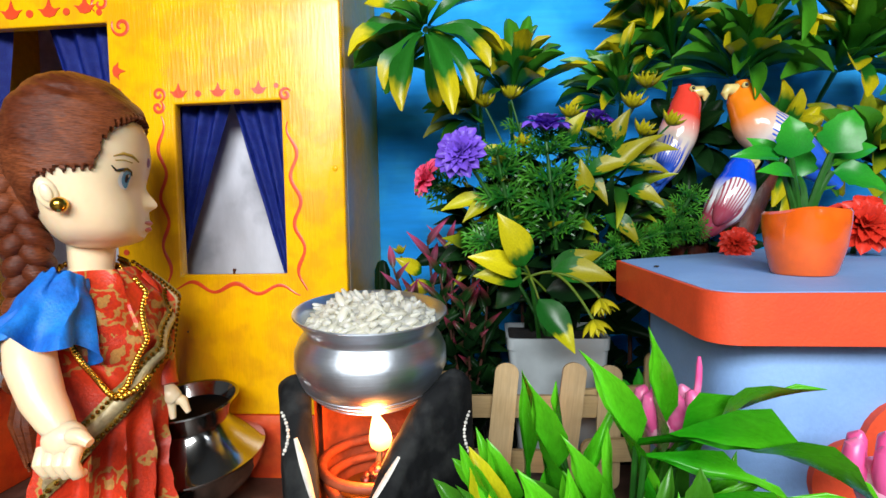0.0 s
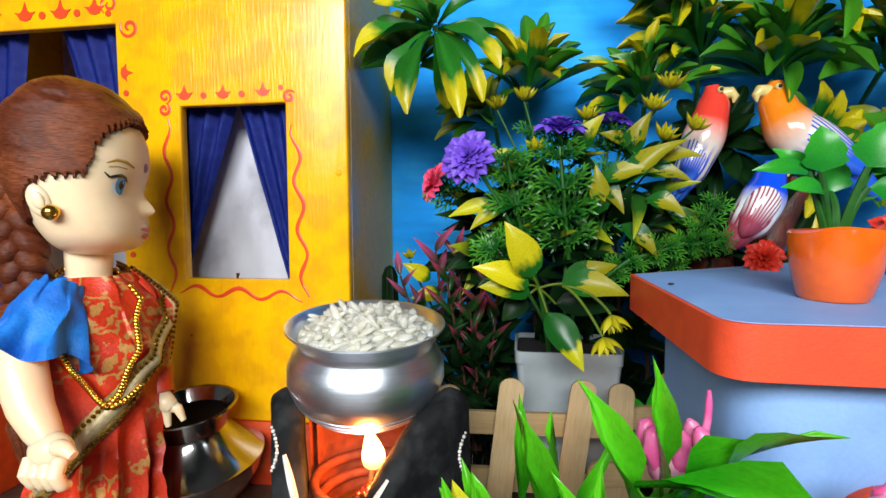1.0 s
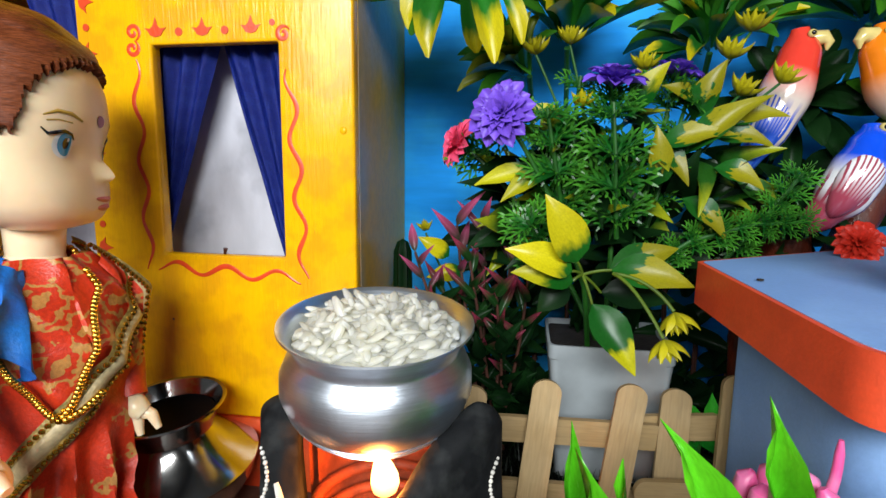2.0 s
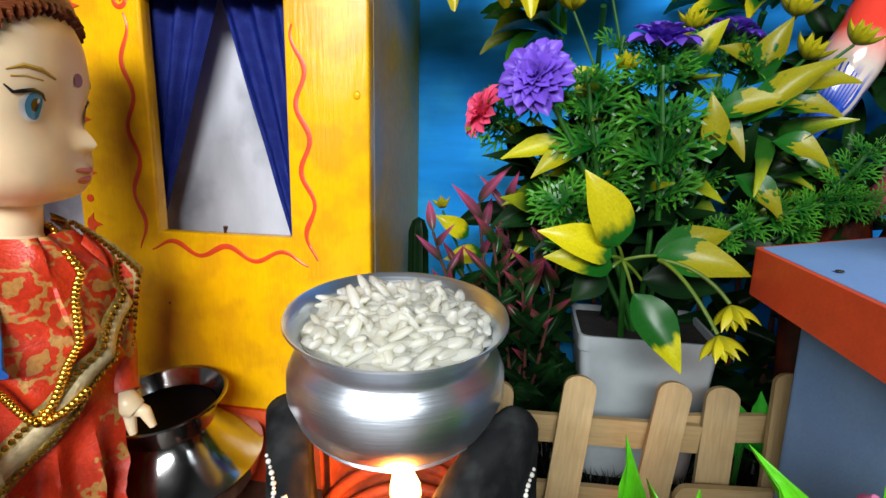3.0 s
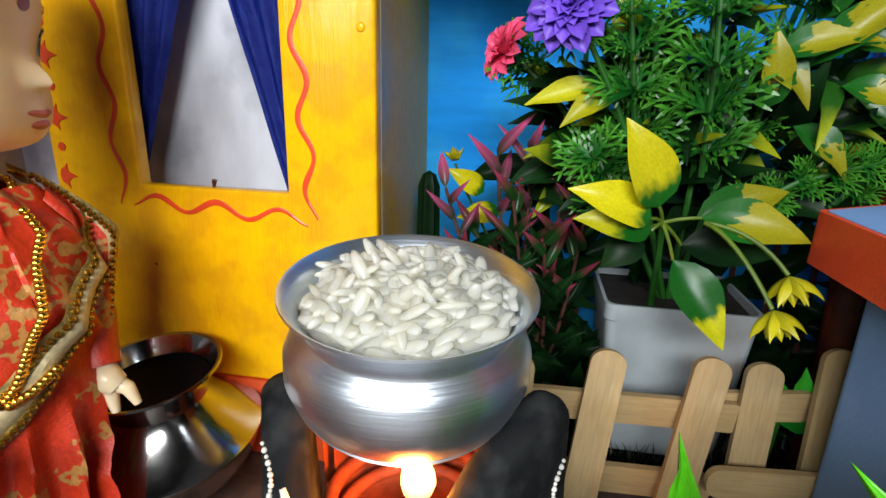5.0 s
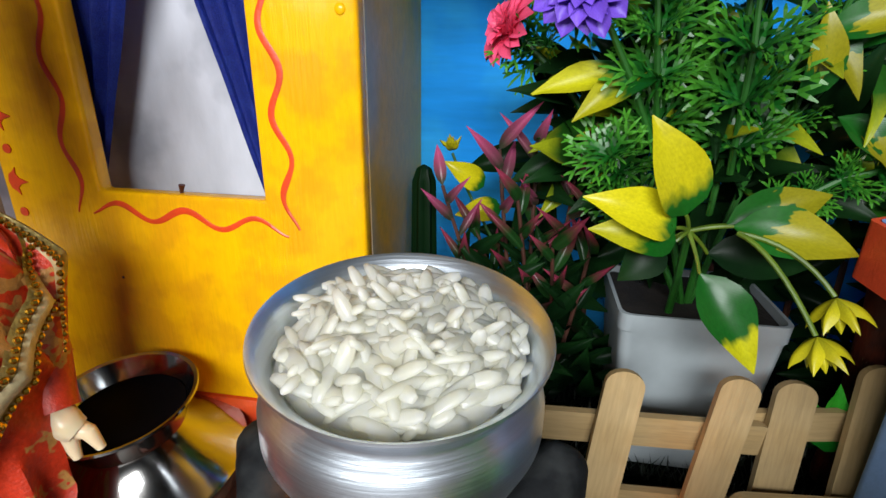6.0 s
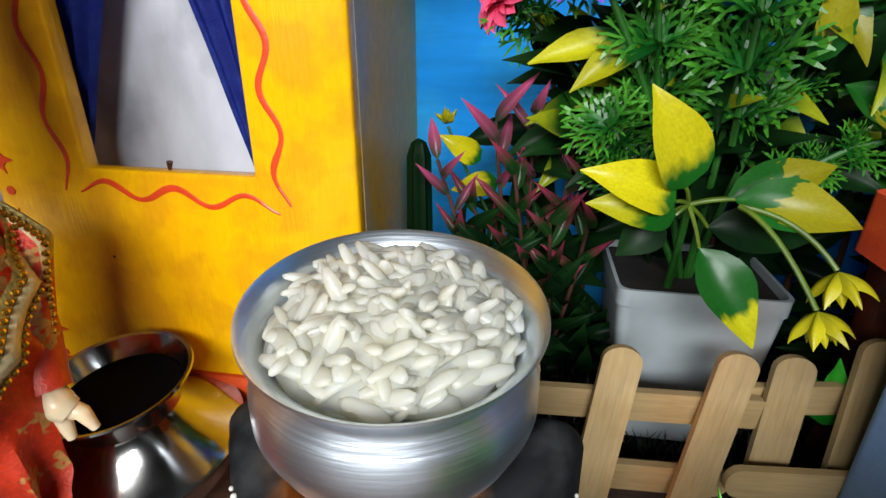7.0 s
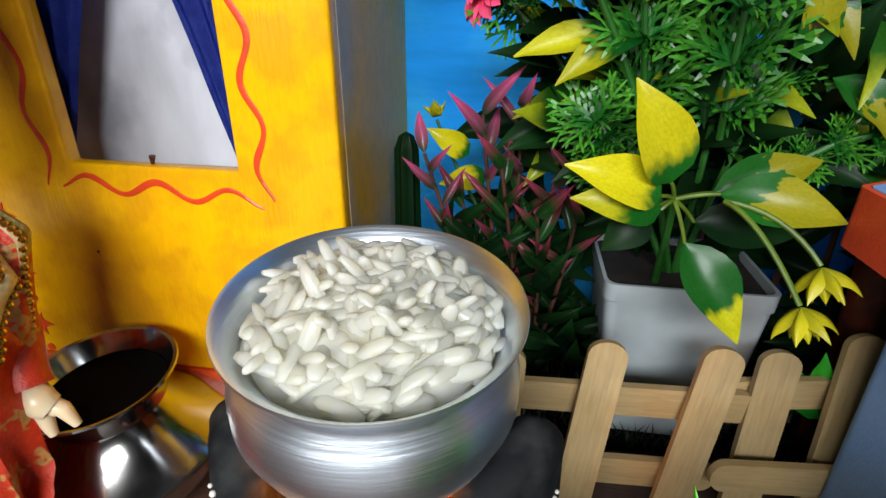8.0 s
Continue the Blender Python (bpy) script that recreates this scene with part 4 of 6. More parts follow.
for tip, w in (((-3.9, 22.3, 17.0), 1.15), ((-3.6, 23.8, 19.6), 1.0), ((-2.6, 22.8, 15.8), 0.95), ((-1.75, 21.8, 14.7), 0.95), ((0.2, 21.8, 14.5), 0.95), ((1.6, 22.2, 16.3), 1.05), ((0.95, 22.6, 15.2), 0.8), ((1.3, 23.5, 19.4), 1.0), ((-2.2, 23.4, 20.7), 1.0), ((-0.3, 23.0, 21.2), 1.0), ((-4.0, 24.2, 18.2), 0.9), ((2.2, 24.4, 17.6), 0.8), ((-0.6, 24.4, 15.4), 0.8)):
    leaf(spray, P1 + (V(tip) - P1) * 0.06, tip, w * 0.92, M["leaf_var"], "strap", (0.1 * tip[0], -0.8, 0.75), 0.12, 0.25, 0.08)
rosette(spray, (-1.0, 23.3, 18.5), (0, -0.8, 0.5), 6, 1.5, 0.5, M["leaf_var"], 5, spread=(0.4, 0.9))
rosette(spray, (-2.2, 25.6, 17.5), (-0.1, -0.5, 0.2), 12, 3.0, 0.8, M["leaf_olive"], 6, spread=(0.7, 1.4))
stem(spray, [(-1.0, 23.7, 18.4), (-0.8, 26, 19.5), (-0.5, 31.1, 20.5)], 0.14)

# ---- long-leaved bushes against the blue sheet ----
BUSH = "plastic bush with long green leaves and yellow tips"
for k, (at, axis, n, L, w, m, spread) in enumerate((
        ((2.6, 27.6, 16.2), (0.1, -0.3, 1), 20, 3.6, 0.85, "leaf_var", (0.2, 1.1)),
        ((1.2, 27.8, 15.2), (-0.5, -0.6, 0.5), 14, 2.9, 0.7, "leaf_olive", (0.3, 1.2)),
        ((8.0, 28.2, 16.0), (-0.3, -0.4, 0.8), 22, 3.3, 0.75, "leaf_var", (0.2, 1.35)),
        ((10.6, 28.8, 18.2), (-0.5, -0.3, 0.7), 22, 3.9, 0.75, "leaf_var", (0.2, 1.2)),
        ((13.6, 28.6, 17.0), (-0.1, -0.5, 0.9), 26, 4.0, 0.95, "leaf_var", (0.15, 1.4)),
        ((17.4, 27.6, 17.0), (0.0, -0.6, 0.7), 24, 3.6, 1.0, "leaf_var", (0.2, 1.4)),
        ((20.6, 27.0, 15.6), (0.0, -0.6, 0.6), 20, 3.6, 0.9, "leaf_var", (0.2, 1.4)),
        ((9.0, 29.0, 21.8), (0.2, -0.6, -0.1), 18, 3.6, 0.8, "leaf_var", (0.4, 1.4)),
        ((15.2, 28.0, 21.2), (0.0, -0.7, 0.1), 22, 3.8, 0.95, "leaf_var", (0.3, 1.4)),
        ((11.2, 28.6, 14.0), (-0.2, -0.6, 0.1), 18, 3.0, 0.9, "leaf_dark", (0.4, 1.45)),
        ((14.5, 28.0, 13.5), (0.0, -0.6, 0.1), 20, 3.2, 0.95, "leaf_var", (0.4, 1.45)),
        ((17.6, 26.8, 13.0), (0.0, -0.6, 0.2), 18, 3.0, 0.9, "leaf_olive", (0.4, 1.45)))):
    b = thing("long_leaf_bush", at, BUSH, "plant", "bushes before the blue sheet")
    rosette(b, at, axis, round(n * 1.5), L * 1.05, w * 0.85, M[m], 40 + k, spread=spread, bend=0.1, droop=0.12)
    stem(b, [at, (at[0] + 0.2, 29.8, at[2] - 1.5), (at[0] + 0.3, 31.1, at[2] - 3.0)], 0.12, 0.1)

# ---- the flower bunch in the white planter ----
bunch = thing("flower_bunch", (4.2, 25.3, 4.9), "bunch of purple and pink artificial flowers in the planter", "plant")
FOOT = V((4.2, 25.2, 4.8))
heads = (("petal_purple", (0.47, 22.75, 13.1), (-0.25, -0.9, 0.25), 1.12, 5, 3), ("petal_purple", (3.9, 24.1, 14.1), (0.05, -0.25, 1), 1.15, 4, 4),
         ("petal_purple", (6.0, 24.9, 14.5), (0.2, -0.1, 1), 0.9, 4, 5), ("petal_pink", (-1.05, 24.6, 12.3), (-0.75, -0.45, 0.35), 0.95, 3, 6))
for m, at, axis, r, layers, seed in heads:
    blossom(bunch, at, axis, r, M[m], layers, seed)
    a = V(at) - V(axis).normalized() * 0.25
    stem(bunch, [FOOT, (FOOT + a) * 0.5 + V((0.3, -0.2, 1.2)), a], 0.1, 0.07)
    whorl(bunch, a - V(axis).normalized() * 0.15, axis, 7, 1.1, seed, 1.0)
    whorl(bunch, a - V(axis).normalized() * 0.7, axis, 6, 1.2, seed + 9, 1.1)
fern_sprig(bunch, [(4.3, 24.2, 9.2), (4.15, 23.9, 10.6), (4.0, 23.5, 12.0), (3.85, 23.5, 13.6)], 4, 1.8, 1, 6)
fern_sprig(bunch, [(2.2, 24.6, 7.5), (1.7, 23.8, 9.2), (1.3, 23.5, 9.8)], 3, 1.4, 2)
fern_sprig(bunch, [(2.6, 24.4, 9.5), (2.1, 23.5, 11.8), (1.8, 23.2, 13.4)], 4, 1.5, 3)
fern_sprig(bunch, [(5.4, 25.0, 9.5), (6.0, 24.8, 12), (6.4, 24.7, 14.0)], 4, 1.3, 4)
fern_sprig(bunch, [(5.2, 24.4, 8.0), (6.6, 24.0, 9.2), (8.6, 24.2, 9.8), (10.2, 24.4, 9.9)], 8, 1.0, 5, 6, 0.95)
fern_sprig(bunch, [(8.0, 25.0, 8.4), (9.2, 24.6, 10.2), (10.0, 24.6, 11.4)], 5, 1.0, 6, 6, 0.95)
fern_sprig(bunch, [(3.0, 25.0, 9.0), (2.6, 24.6, 12.5), (2.9, 24.5, 14.6)], 4, 1.1, 7)
for k, (at, axis, r) in enumerate((((1.4, 24.5, 15.3), (-0.1, -0.3, 1), 0.75), ((2.5, 24.5, 15.6), (0.1, -0.3, 1), 0.75), ((5.2, 26.0, 15.0), (0, -0.4, 1), 0.8), ((7.6, 24.9, 15.1), (0.1, -0.4, 0.9), 0.85), ((8.3, 25.2, 16.0), (0, -0.4, 1), 0.9), ((7.9, 24.6, 13.9), (0.3, -0.5, 0.8), 0.8), ((8.9, 24.2, 14.2), (0.3, -0.5, 0.8), 0.75), ((2.9, 23.7, 13.5), (0, -0.6, 0.8), 0.6))):
    cup_flower(bunch, at, axis, r, M["petal_yellow"], 6, k)
    stem(bunch, [(3.8 + 0.2 * k, 25.2, 9.0), ((at[0] + 4.2) / 2, 25.0, (at[2] + 10) / 2), at], 0.05, 0.045)
r5 = random.Random(21)
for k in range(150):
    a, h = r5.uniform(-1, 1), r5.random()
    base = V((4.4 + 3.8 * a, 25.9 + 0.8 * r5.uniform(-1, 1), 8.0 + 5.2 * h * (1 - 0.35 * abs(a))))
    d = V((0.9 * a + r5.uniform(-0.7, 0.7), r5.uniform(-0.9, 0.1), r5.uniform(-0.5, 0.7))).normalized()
    # Lower leaves are mostly near-black: shade deepening downwards is put into their colour.
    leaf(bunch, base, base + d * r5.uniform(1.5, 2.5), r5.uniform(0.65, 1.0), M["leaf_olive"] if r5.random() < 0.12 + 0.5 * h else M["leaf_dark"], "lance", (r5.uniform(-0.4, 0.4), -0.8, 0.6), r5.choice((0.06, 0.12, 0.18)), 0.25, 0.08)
for base, tip in (((2.2, 23.9, 11.5), (0.4, 23.2, 10.4)), ((2.0, 24.2, 11.2), (-0.6, 24.0, 10.9)), ((5.2, 24.2, 12.4), (6.3, 23.6, 11.0)), ((5.4, 24.0, 12.2), (7.6, 23.6, 12.6)), ((6.2, 24.0, 12.0), (8.6, 23.8, 13.8)), ((6.3, 24.2, 10.6), (7.6, 23.8, 9.3)), ((5.4, 23.9, 11.0), (5.2, 23.5, 12.9)), ((6.8, 24.6, 13.4), (5.4, 24.2, 14.2)), ((7.0, 24.4, 12.6), (8.9, 24.0, 12.2)), ((7.4, 24.6, 13.0), (9.3, 24.2, 13.2)), ((6.6, 24.8, 13.2), (7.4, 24.4, 15.0)), ((4.6, 24.3, 13.4), (5.6, 24.0, 14.9)), ((2.6, 24.2, 12.6), (1.0, 24.0, 13.6)), ((7.2, 24.2, 11.6), (8.6, 23.8, 10.9))):
    # Leaves on the right take the dimmed material, shade put into their colour.
    leaf(bunch, base, tip, 0.95, M["leaf_blotch_shaded"] if base[0] > 5 else M["leaf_half"], "lance", (0, -0.8, 0.6), 0.12, 0.25, 0.08)

# ---- the sprig of large yellow-green leaves hanging over the planter ----
sprig = thing("yellow_leaf_sprig", (3.3, 23.3, 6.0), "drooping sprig of large yellow and green artificial leaves over the planter", "plant")
C0 = V((3.05, 22.4, 8.25))
stem(sprig, [(3.6, 24.6, 5.0), (3.3, 23.2, 7.2), C0], 0.1, 0.08)
for base, tip, w, m, bend in (((2.85, 22.1, 8.7), (1.8, 21.75, 10.75), 1.25, "leaf_yellow", 0.08), ((2.7, 22.1, 8.4), (0.65, 21.6, 9.1), 1.05, "leaf_yellow", 0.10), ((2.75, 22.1, 8.1), (0.85, 21.8, 8.35), 0.95, "leaf_half", 0.12),
                              ((3.35, 22.1, 7.4), (4.6, 21.4, 5.45), 1.1, "leaf_tip", 0.06), ((3.9, 22.7, 8.35), (5.95, 22.9, 9.1), 0.95, "leaf_blotch_shaded", 0.10), ((3.9, 22.3, 8.45), (6.2, 21.9, 8.1), 1.05, "leaf_blotch_shaded", 0.12),
                              ((3.7, 22.9, 7.6), (6.0, 23.0, 7.4), 1.05, "leaf_dark", 0.10), ((2.6, 22.5, 7.9), (1.7, 22.3, 7.0), 0.9, "leaf_dark", 0.1)):
    leaf(sprig, base, tip, w * 1.12, M[m], "lance", (0.05, -0.9, 0.5), bend, 0.22, 0.06)
    stem(sprig, [C0, (C0 + V(base)) * 0.5 + V((0, -0.1, 0.1)), base], 0.05, 0.04, M["stem_pale"])
for at, via in (((5.1, 20.6, 6.9), (4.4, 21.4, 8.3)), ((5.4, 20.9, 7.6), (4.9, 21.6, 8.4))):
    stem(sprig, [(3.9, 22.0, 8.4), via, at], 0.055, 0.05, M["stem_pale"])
    cup_flower(sprig, V(at) + V((0, -0.05, 0)), (0.25, -0.25, -1), 0.8, M["petal_yellow"], 6, at[0])

# ---- the purple-red plant ----
redplant = thing("purple_leaf_plant", (0.2, 25.4, 0.45), "artificial plant with pointed purple-red and dark green leaves", "plant")
r6 = random.Random(31)
for k, (top, lean) in enumerate((((-0.3, 25.4, 9.6), 0.05), ((-1.3, 25.2, 9.4), -0.2), ((0.8, 25.0, 9.3), 0.2), ((-2.8, 24.8, 8.4), -0.5), ((1.4, 24.6, 7.6), 0.4), ((-0.7, 24.4, 8.2), 0.0), ((-1.9, 25.6, 7.0), -0.3), ((0.3, 24.2, 7.0), 0.1))):
    foot = V((0.2 + 0.12 * k - 0.4, 25.4, 0.5))
    mid = (foot + V(top)) * 0.5 + V((lean, 0.2, 0.3))
    stem(redplant, [foot, mid, top], 0.08, 0.05, M["stem_dark"])
    for j in range(11):
        t = 0.30 + 0.70 * j / 10
        p = (1 - t) ** 2 * foot + 2 * t * (1 - t) * mid + t * t * V(top)
        a = j * 2.4 + k
        up = 0.35 + 0.85 * t
        d = V((math.cos(a), 0.8 * math.sin(a) - 0.2, up)).normalized()
        L = r6.uniform(1.1, 1.75)
        leaf(redplant, p, p + d * L, r6.uniform(0.26, 0.40), M["leaf_magenta"] if t > 0.78 and k < 4 else M["leaf_red"] if t > 0.6 or r6.random() < 0.2 else M["leaf_dark"], "lance", (0.1, -0.9, 0.4), 0.08, 0.3, 0.04)
cup_flower(redplant, (-2.95, 27.6, 8.9), (-0.1, -0.4, 1), 0.55, M["petal_yellow"], 5, 1)
stem(redplant, [(-0.5, 26.0, 5.0), (-2.2, 27.0, 7.2), (-2.95, 27.6, 8.8)], 0.05)
for base, tip in (((-1.8, 26.6, 8.0), (-3.0, 26.2, 8.8)), ((0.4, 26.4, 8.4), (1.3, 26.0, 9.8)), ((-1.2, 26.4, 7.4), (-2.6, 26.0, 7.2))):
    leaf(redplant, base, tip, 0.85, M["leaf_yellow"], "lance", (0, -0.9, 0.4), 0.1)
# Low filler leaves, near-black to paint shade round the stems.
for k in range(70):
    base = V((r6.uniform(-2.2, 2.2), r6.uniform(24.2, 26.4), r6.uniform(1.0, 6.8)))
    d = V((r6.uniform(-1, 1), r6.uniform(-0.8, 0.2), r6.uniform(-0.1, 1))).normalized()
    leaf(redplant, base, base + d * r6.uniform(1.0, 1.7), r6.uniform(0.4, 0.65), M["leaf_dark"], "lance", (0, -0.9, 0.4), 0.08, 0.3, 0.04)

# ---- two cactus columns by the house ----
for at, h, r in (((-3.55, 25.9, 0.45), 8.3, 0.36), ((-4.0, 24.6, 0.2), 6.1, 0.32)):
    c = thing("toy_cactus", at, "slim dark green ribbed cactus column beside the house", "cactus", "cactus columns")
    bm = bmesh.new()
    lathe(bm, [(0, 0), (r * 0.8, 0), (r, 0.4), (r * 1.05, h * 0.5), (r * 0.9, h - 0.5), (r * 0.55, h - 0.12), (0, h)], at, 28)
    for v in bm.verts:
        o = V((v.co.x - at[0], v.co.y - at[1]))
        if o.length > 1e-3:
            s = 1 + 0.14 * math.cos(7 * math.atan2(o.y, o.x))
            v.co.x, v.co.y = at[0] + o.x * s, at[1] + o.y * s
    part("column", bm, M["leaf_dark"], c)

# ---- the bright green plant in front of the counter ----
fore = thing("strap_leaf_plant", (5.0, 14.4, 0.2), "bright green artificial plant with long strap leaves and pink flowers", "plant")
F0 = V((4.6, 14.6, 0.6))
for base, tip, w, bend, face in (
        ((2.9, 14.5, 2.6), (2.2, 14.5, 6.8), 0.62, 0.05, (0.6, -0.8, 0.2)), ((3.3, 14.6, 2.4), (3.1, 15.0, 6.4), 0.75, -0.05, (-0.6, -0.8, 0.2)), ((2.3, 16.2, 2.4), (2.35, 16.7, 6.2), 0.8, 0.06, (0.2, -1, 0.2)),
        ((5.0, 14.5, 3.4), (3.65, 15.0, 7.2), 1.05, 0.12, (0.3, -0.8, 0.5)), ((5.5, 14.9, 4.0), (5.3, 14.9, 7.8), 0.72, 0.04, (0.2, -1, 0.1)), ((5.7, 14.3, 4.6), (8.5, 13.4, 6.75), 0.58, 0.20, (-0.2, -0.5, 0.9)),
        ((4.7, 13.8, 5.3), (9.2, 12.7, 4.5), 0.72, 0.22, (0, -0.6, 0.8)), ((4.8, 13.5, 5.2), (7.5, 12.9, 4.6), 0.85, 0.14, (0.1, -0.8, 0.6)), ((5.3, 13.5, 4.2), (8.6, 12.9, 3.5), 0.7, 0.22, (0, -0.7, 0.7)), ((1.4, 13.6, 3.6), (0.75, 13.3, 5.5), 0.75, 0.12, (0, -0.9, 0.5)),
        ((2.0, 13.8, 3.0), (1.1, 14.0, 5.6), 0.8, 0.1, (0, -0.9, 0.5)), ((3.8, 14.0, 2.6), (3.0, 13.7, 5.6), 0.9, 0.1, (0.5, -0.8, 0.3)), ((4.4, 13.6, 2.6), (4.0, 13.4, 5.9), 0.85, 0.08, (-0.4, -0.8, 0.3)),
        ((3.0, 13.6, 2.2), (2.0, 13.2, 5.0), 0.9, 0.1, (0.2, -0.9, 0.5)), ((5.4, 13.8, 3.0), (7.2, 13.2, 4.9), 0.9, 0.15, (0, -0.6, 0.8)), ((6.0, 14.0, 3.0), (8.8, 13.0, 4.6), 0.85, 0.16, (0, -0.6, 0.8)),
        ((4.8, 13.4, 2.0), (5.2, 12.6, 4.9), 0.85, 0.1, (0.1, -0.9, 0.5)), ((3.6, 15.2, 3.2), (4.9, 15.6, 6.0), 0.7, 0.1, (-0.2, -0.8, 0.5)), ((5.8, 15.2, 3.4), (7.0, 14.8, 6.0), 0.7, 0.12, (-0.2, -0.8, 0.6))):
    leaf(fore, base, tip, w * 0.56, M["leaf_fresh"], "blade", face, bend, 0.3, 0.28)
    stem(fore, [F0, F0.lerp(V(base), 0.6) + V((0, 0, -0.4)), base], 0.09, 0.07)
r7 = random.Random(5)
for k in range(24):
    base = V((r7.uniform(1.6, 6.4), r7.uniform(13.2, 15.6), r7.uniform(1.2, 3.2)))
    d = V(((base.x - 4.2) * 0.25 + r7.uniform(-0.5, 0.5), r7.uniform(-0.5, 0.2), 1)).normalized()
    leaf(fore, base, base + d * r7.uniform(1.8, 2.7), r7.uniform(0.55, 0.8), M["leaf_fresh"] if k % 3 else M["leaf_green"], "blade", (r7.uniform(-0.5, 0.5), -0.9, 0.3), r7.choice((0.06, 0.14)), 0.3, 0.28)
leaf(fore, (1.5, 13.9, 2.6), (0.95, 13.5, 5.35), 1.05, M["leaf_half"], "blade", (0.3, -0.9, 0.3), 0.14, 0.5, 0.28)
leaf(fore, (1.9, 13.9, 3.0), (1.35, 13.6, 5.5), 0.7, M["leaf_fresh"], "blade", (0.3, -0.9, 0.3), 0.10, 0.3, 0.28)
for k in range(26):
    base = V((r7.uniform(1.4, 7.0), r7.uniform(13.4, 15.4), r7.uniform(1.0, 2.6)))
    d = V(((base.x - 4.2) * 0.30 + r7.uniform(-0.6, 0.6), r7.uniform(-0.5, 0.2), 0.9)).normalized()
    leaf(fore, base, base + d * r7.uniform(1.8, 2.8), r7.uniform(0.45, 0.7), M["leaf_green"] if k % 3 else M["leaf_fresh"], "blade", (r7.uniform(-0.7, 0.7), -0.9, 0.4), r7.choice((0.1, 0.2)), 0.35, 0.28)
for at in ((5.85, 15.2, 5.2), (9.4, 13.0, 4.9)):
    bm = bmesh.new()
    lathe(bm, [(0, -0.62), (0.22, -0.58), (0.50, -0.30), (0.60, 0.05), (0.52, 0.35), (0.30, 0.50), (0, 0.52)], at, 22)
    part("flower_bulb", bm, M["petal_pale"], fore, "fleshy pale pink flower bulb")
    for k in range(6):
        a = 6.283 * k / 6 + at[0]
        o = V((math.cos(a), 0.8 * math.sin(a), 0))
        bm = bmesh.new()
        tube(bm, [V(at) + o * 0.40, V(at) + o * 0.66 + V((0, 0, 0.45)), V(at) + o * 0.60 + V((0, 0, 0.85)), V(at) + o * 0.52 + V((0, 0, 0.98))], [0.20, 0.22, 0.18, 0.06], 12)
        part("petal", bm, M["petal_rose"], fore)
    bm = bmesh.new()
    curve = [V(at) + V((0.45 + 0.10 * math.sin(0.5 * k) + 0.05 * k, 0, 0.1 + 0.24 * k)) for k in range(8)]
    tube(bm, curve, [0.12, 0.11, 0.10, 0.09, 0.085, 0.08, 0.075, 0.04], 10)
    part("pistil", bm, M["petal_rose"], fore, "long curved pink pistil")
    stem(fore, [F0, (at[0] - 0.4, at[1], 3.0), (at[0], at[1], at[2] - 0.55)], 0.09)

# ---- the clay pot and its plant on the counter ----
cp = LEVEL @ V((10.4, 17.6, 0.0))
clay = thing("clay_flower_pot", tuple(cp), "small hand-shaped orange clay pot standing on the counter", "flower pot")
bm = bmesh.new()
lathe(bm, [(0, 0.0), (0.74, 0.0), (0.82, 0.1), (0.95, 0.8), (1.07, 1.5), (1.08, 1.78), (1.02, 1.86), (0.96, 1.78), (0.94, 1.4), (0, 1.3)], tuple(cp), 40)
for v in bm.verts:
    v.co += (0.12 * noise.noise_vector(v.co * 0.9)) * (1 if v.co.z > cp.z + 0.05 else 0)
part("body", bm, M["terracotta"], clay)
bm = bmesh.new()
lathe(bm, [(0, 0.08), (0.6, 0.05), (0.95, 0), (0, -0.05)], (cp.x, cp.y, cp.z + 1.42), 20)
part("soil", bm, M["soil"], clay)
herb = thing("heart_leaf_plant", (cp.x, cp.y, cp.z + 1.4), "small plant with toothed green leaves in the clay pot", "plant")
for tip, base, w, kind in (((9.75, 17.2, 13.15), (9.8, 17.2, 12.0), 1.1, "heart"), ((11.4, 17.2, 13.25), (10.85, 17.2, 12.1), 1.15, "heart"), ((8.1, 17.0, 12.05), (9.5, 17.2, 12.0), 0.6, "lance"), ((8.6, 16.6, 11.6), (9.8, 17.1, 11.5), 0.6, "lance"),
                           ((12.4, 17.3, 11.0), (11.0, 17.4, 11.6), 0.85, "heart"), ((12.5, 17.9, 12.3), (11.1, 17.6, 12.0), 0.7, "lance"), ((10.6, 18.4, 12.6), (10.4, 17.9, 11.5), 0.9, "heart"), ((9.0, 18.0, 12.7), (9.9, 17.8, 11.8), 0.8, "lance")):
    leaf(herb, base, tip, w, M["leaf_pot"], kind, (0, -0.85, 0.5), 0.08, 0.2, 0.06)
    stem(herb, [(10.35 + 0.15 * (base[0] - 10.3), 17.6, cp.z + 1.4), (10.3 + 0.5 * (base[0] - 10.3), 17.4, 11.2), base], 0.12, 0.08)

# ---- low red flowers behind the counter ----
for at, r in (((11.3, 23.6, 9.3), 0.75), ((15.3, 22.6, 9.9), 1.3)):
    f = thing("red_flower", (at[0], at[1], at[2]), "bright red many-petalled artificial flower behind the counter", "flower", "red flowers")
    blossom(f, at, (-0.2, -0.8, 0.5), r, M["petal_red"], 4, 3)
    stem(f, [(at[0], at[1] + 0.2, at[2]), (at[0] + 0.3, at[1] + 1.6, 6), (at[0] + 0.2, at[1] + 3.2, 0.5)], 0.1)

# ---- filling foliage low behind the flowers, near-black to paint the shade there ----
fill = thing("shade_foliage", (5.0, 27.5, 0.45), "dense artificial foliage behind the flowers, near-black to paint the shade there", "plant")
r9 = random.Random(77)
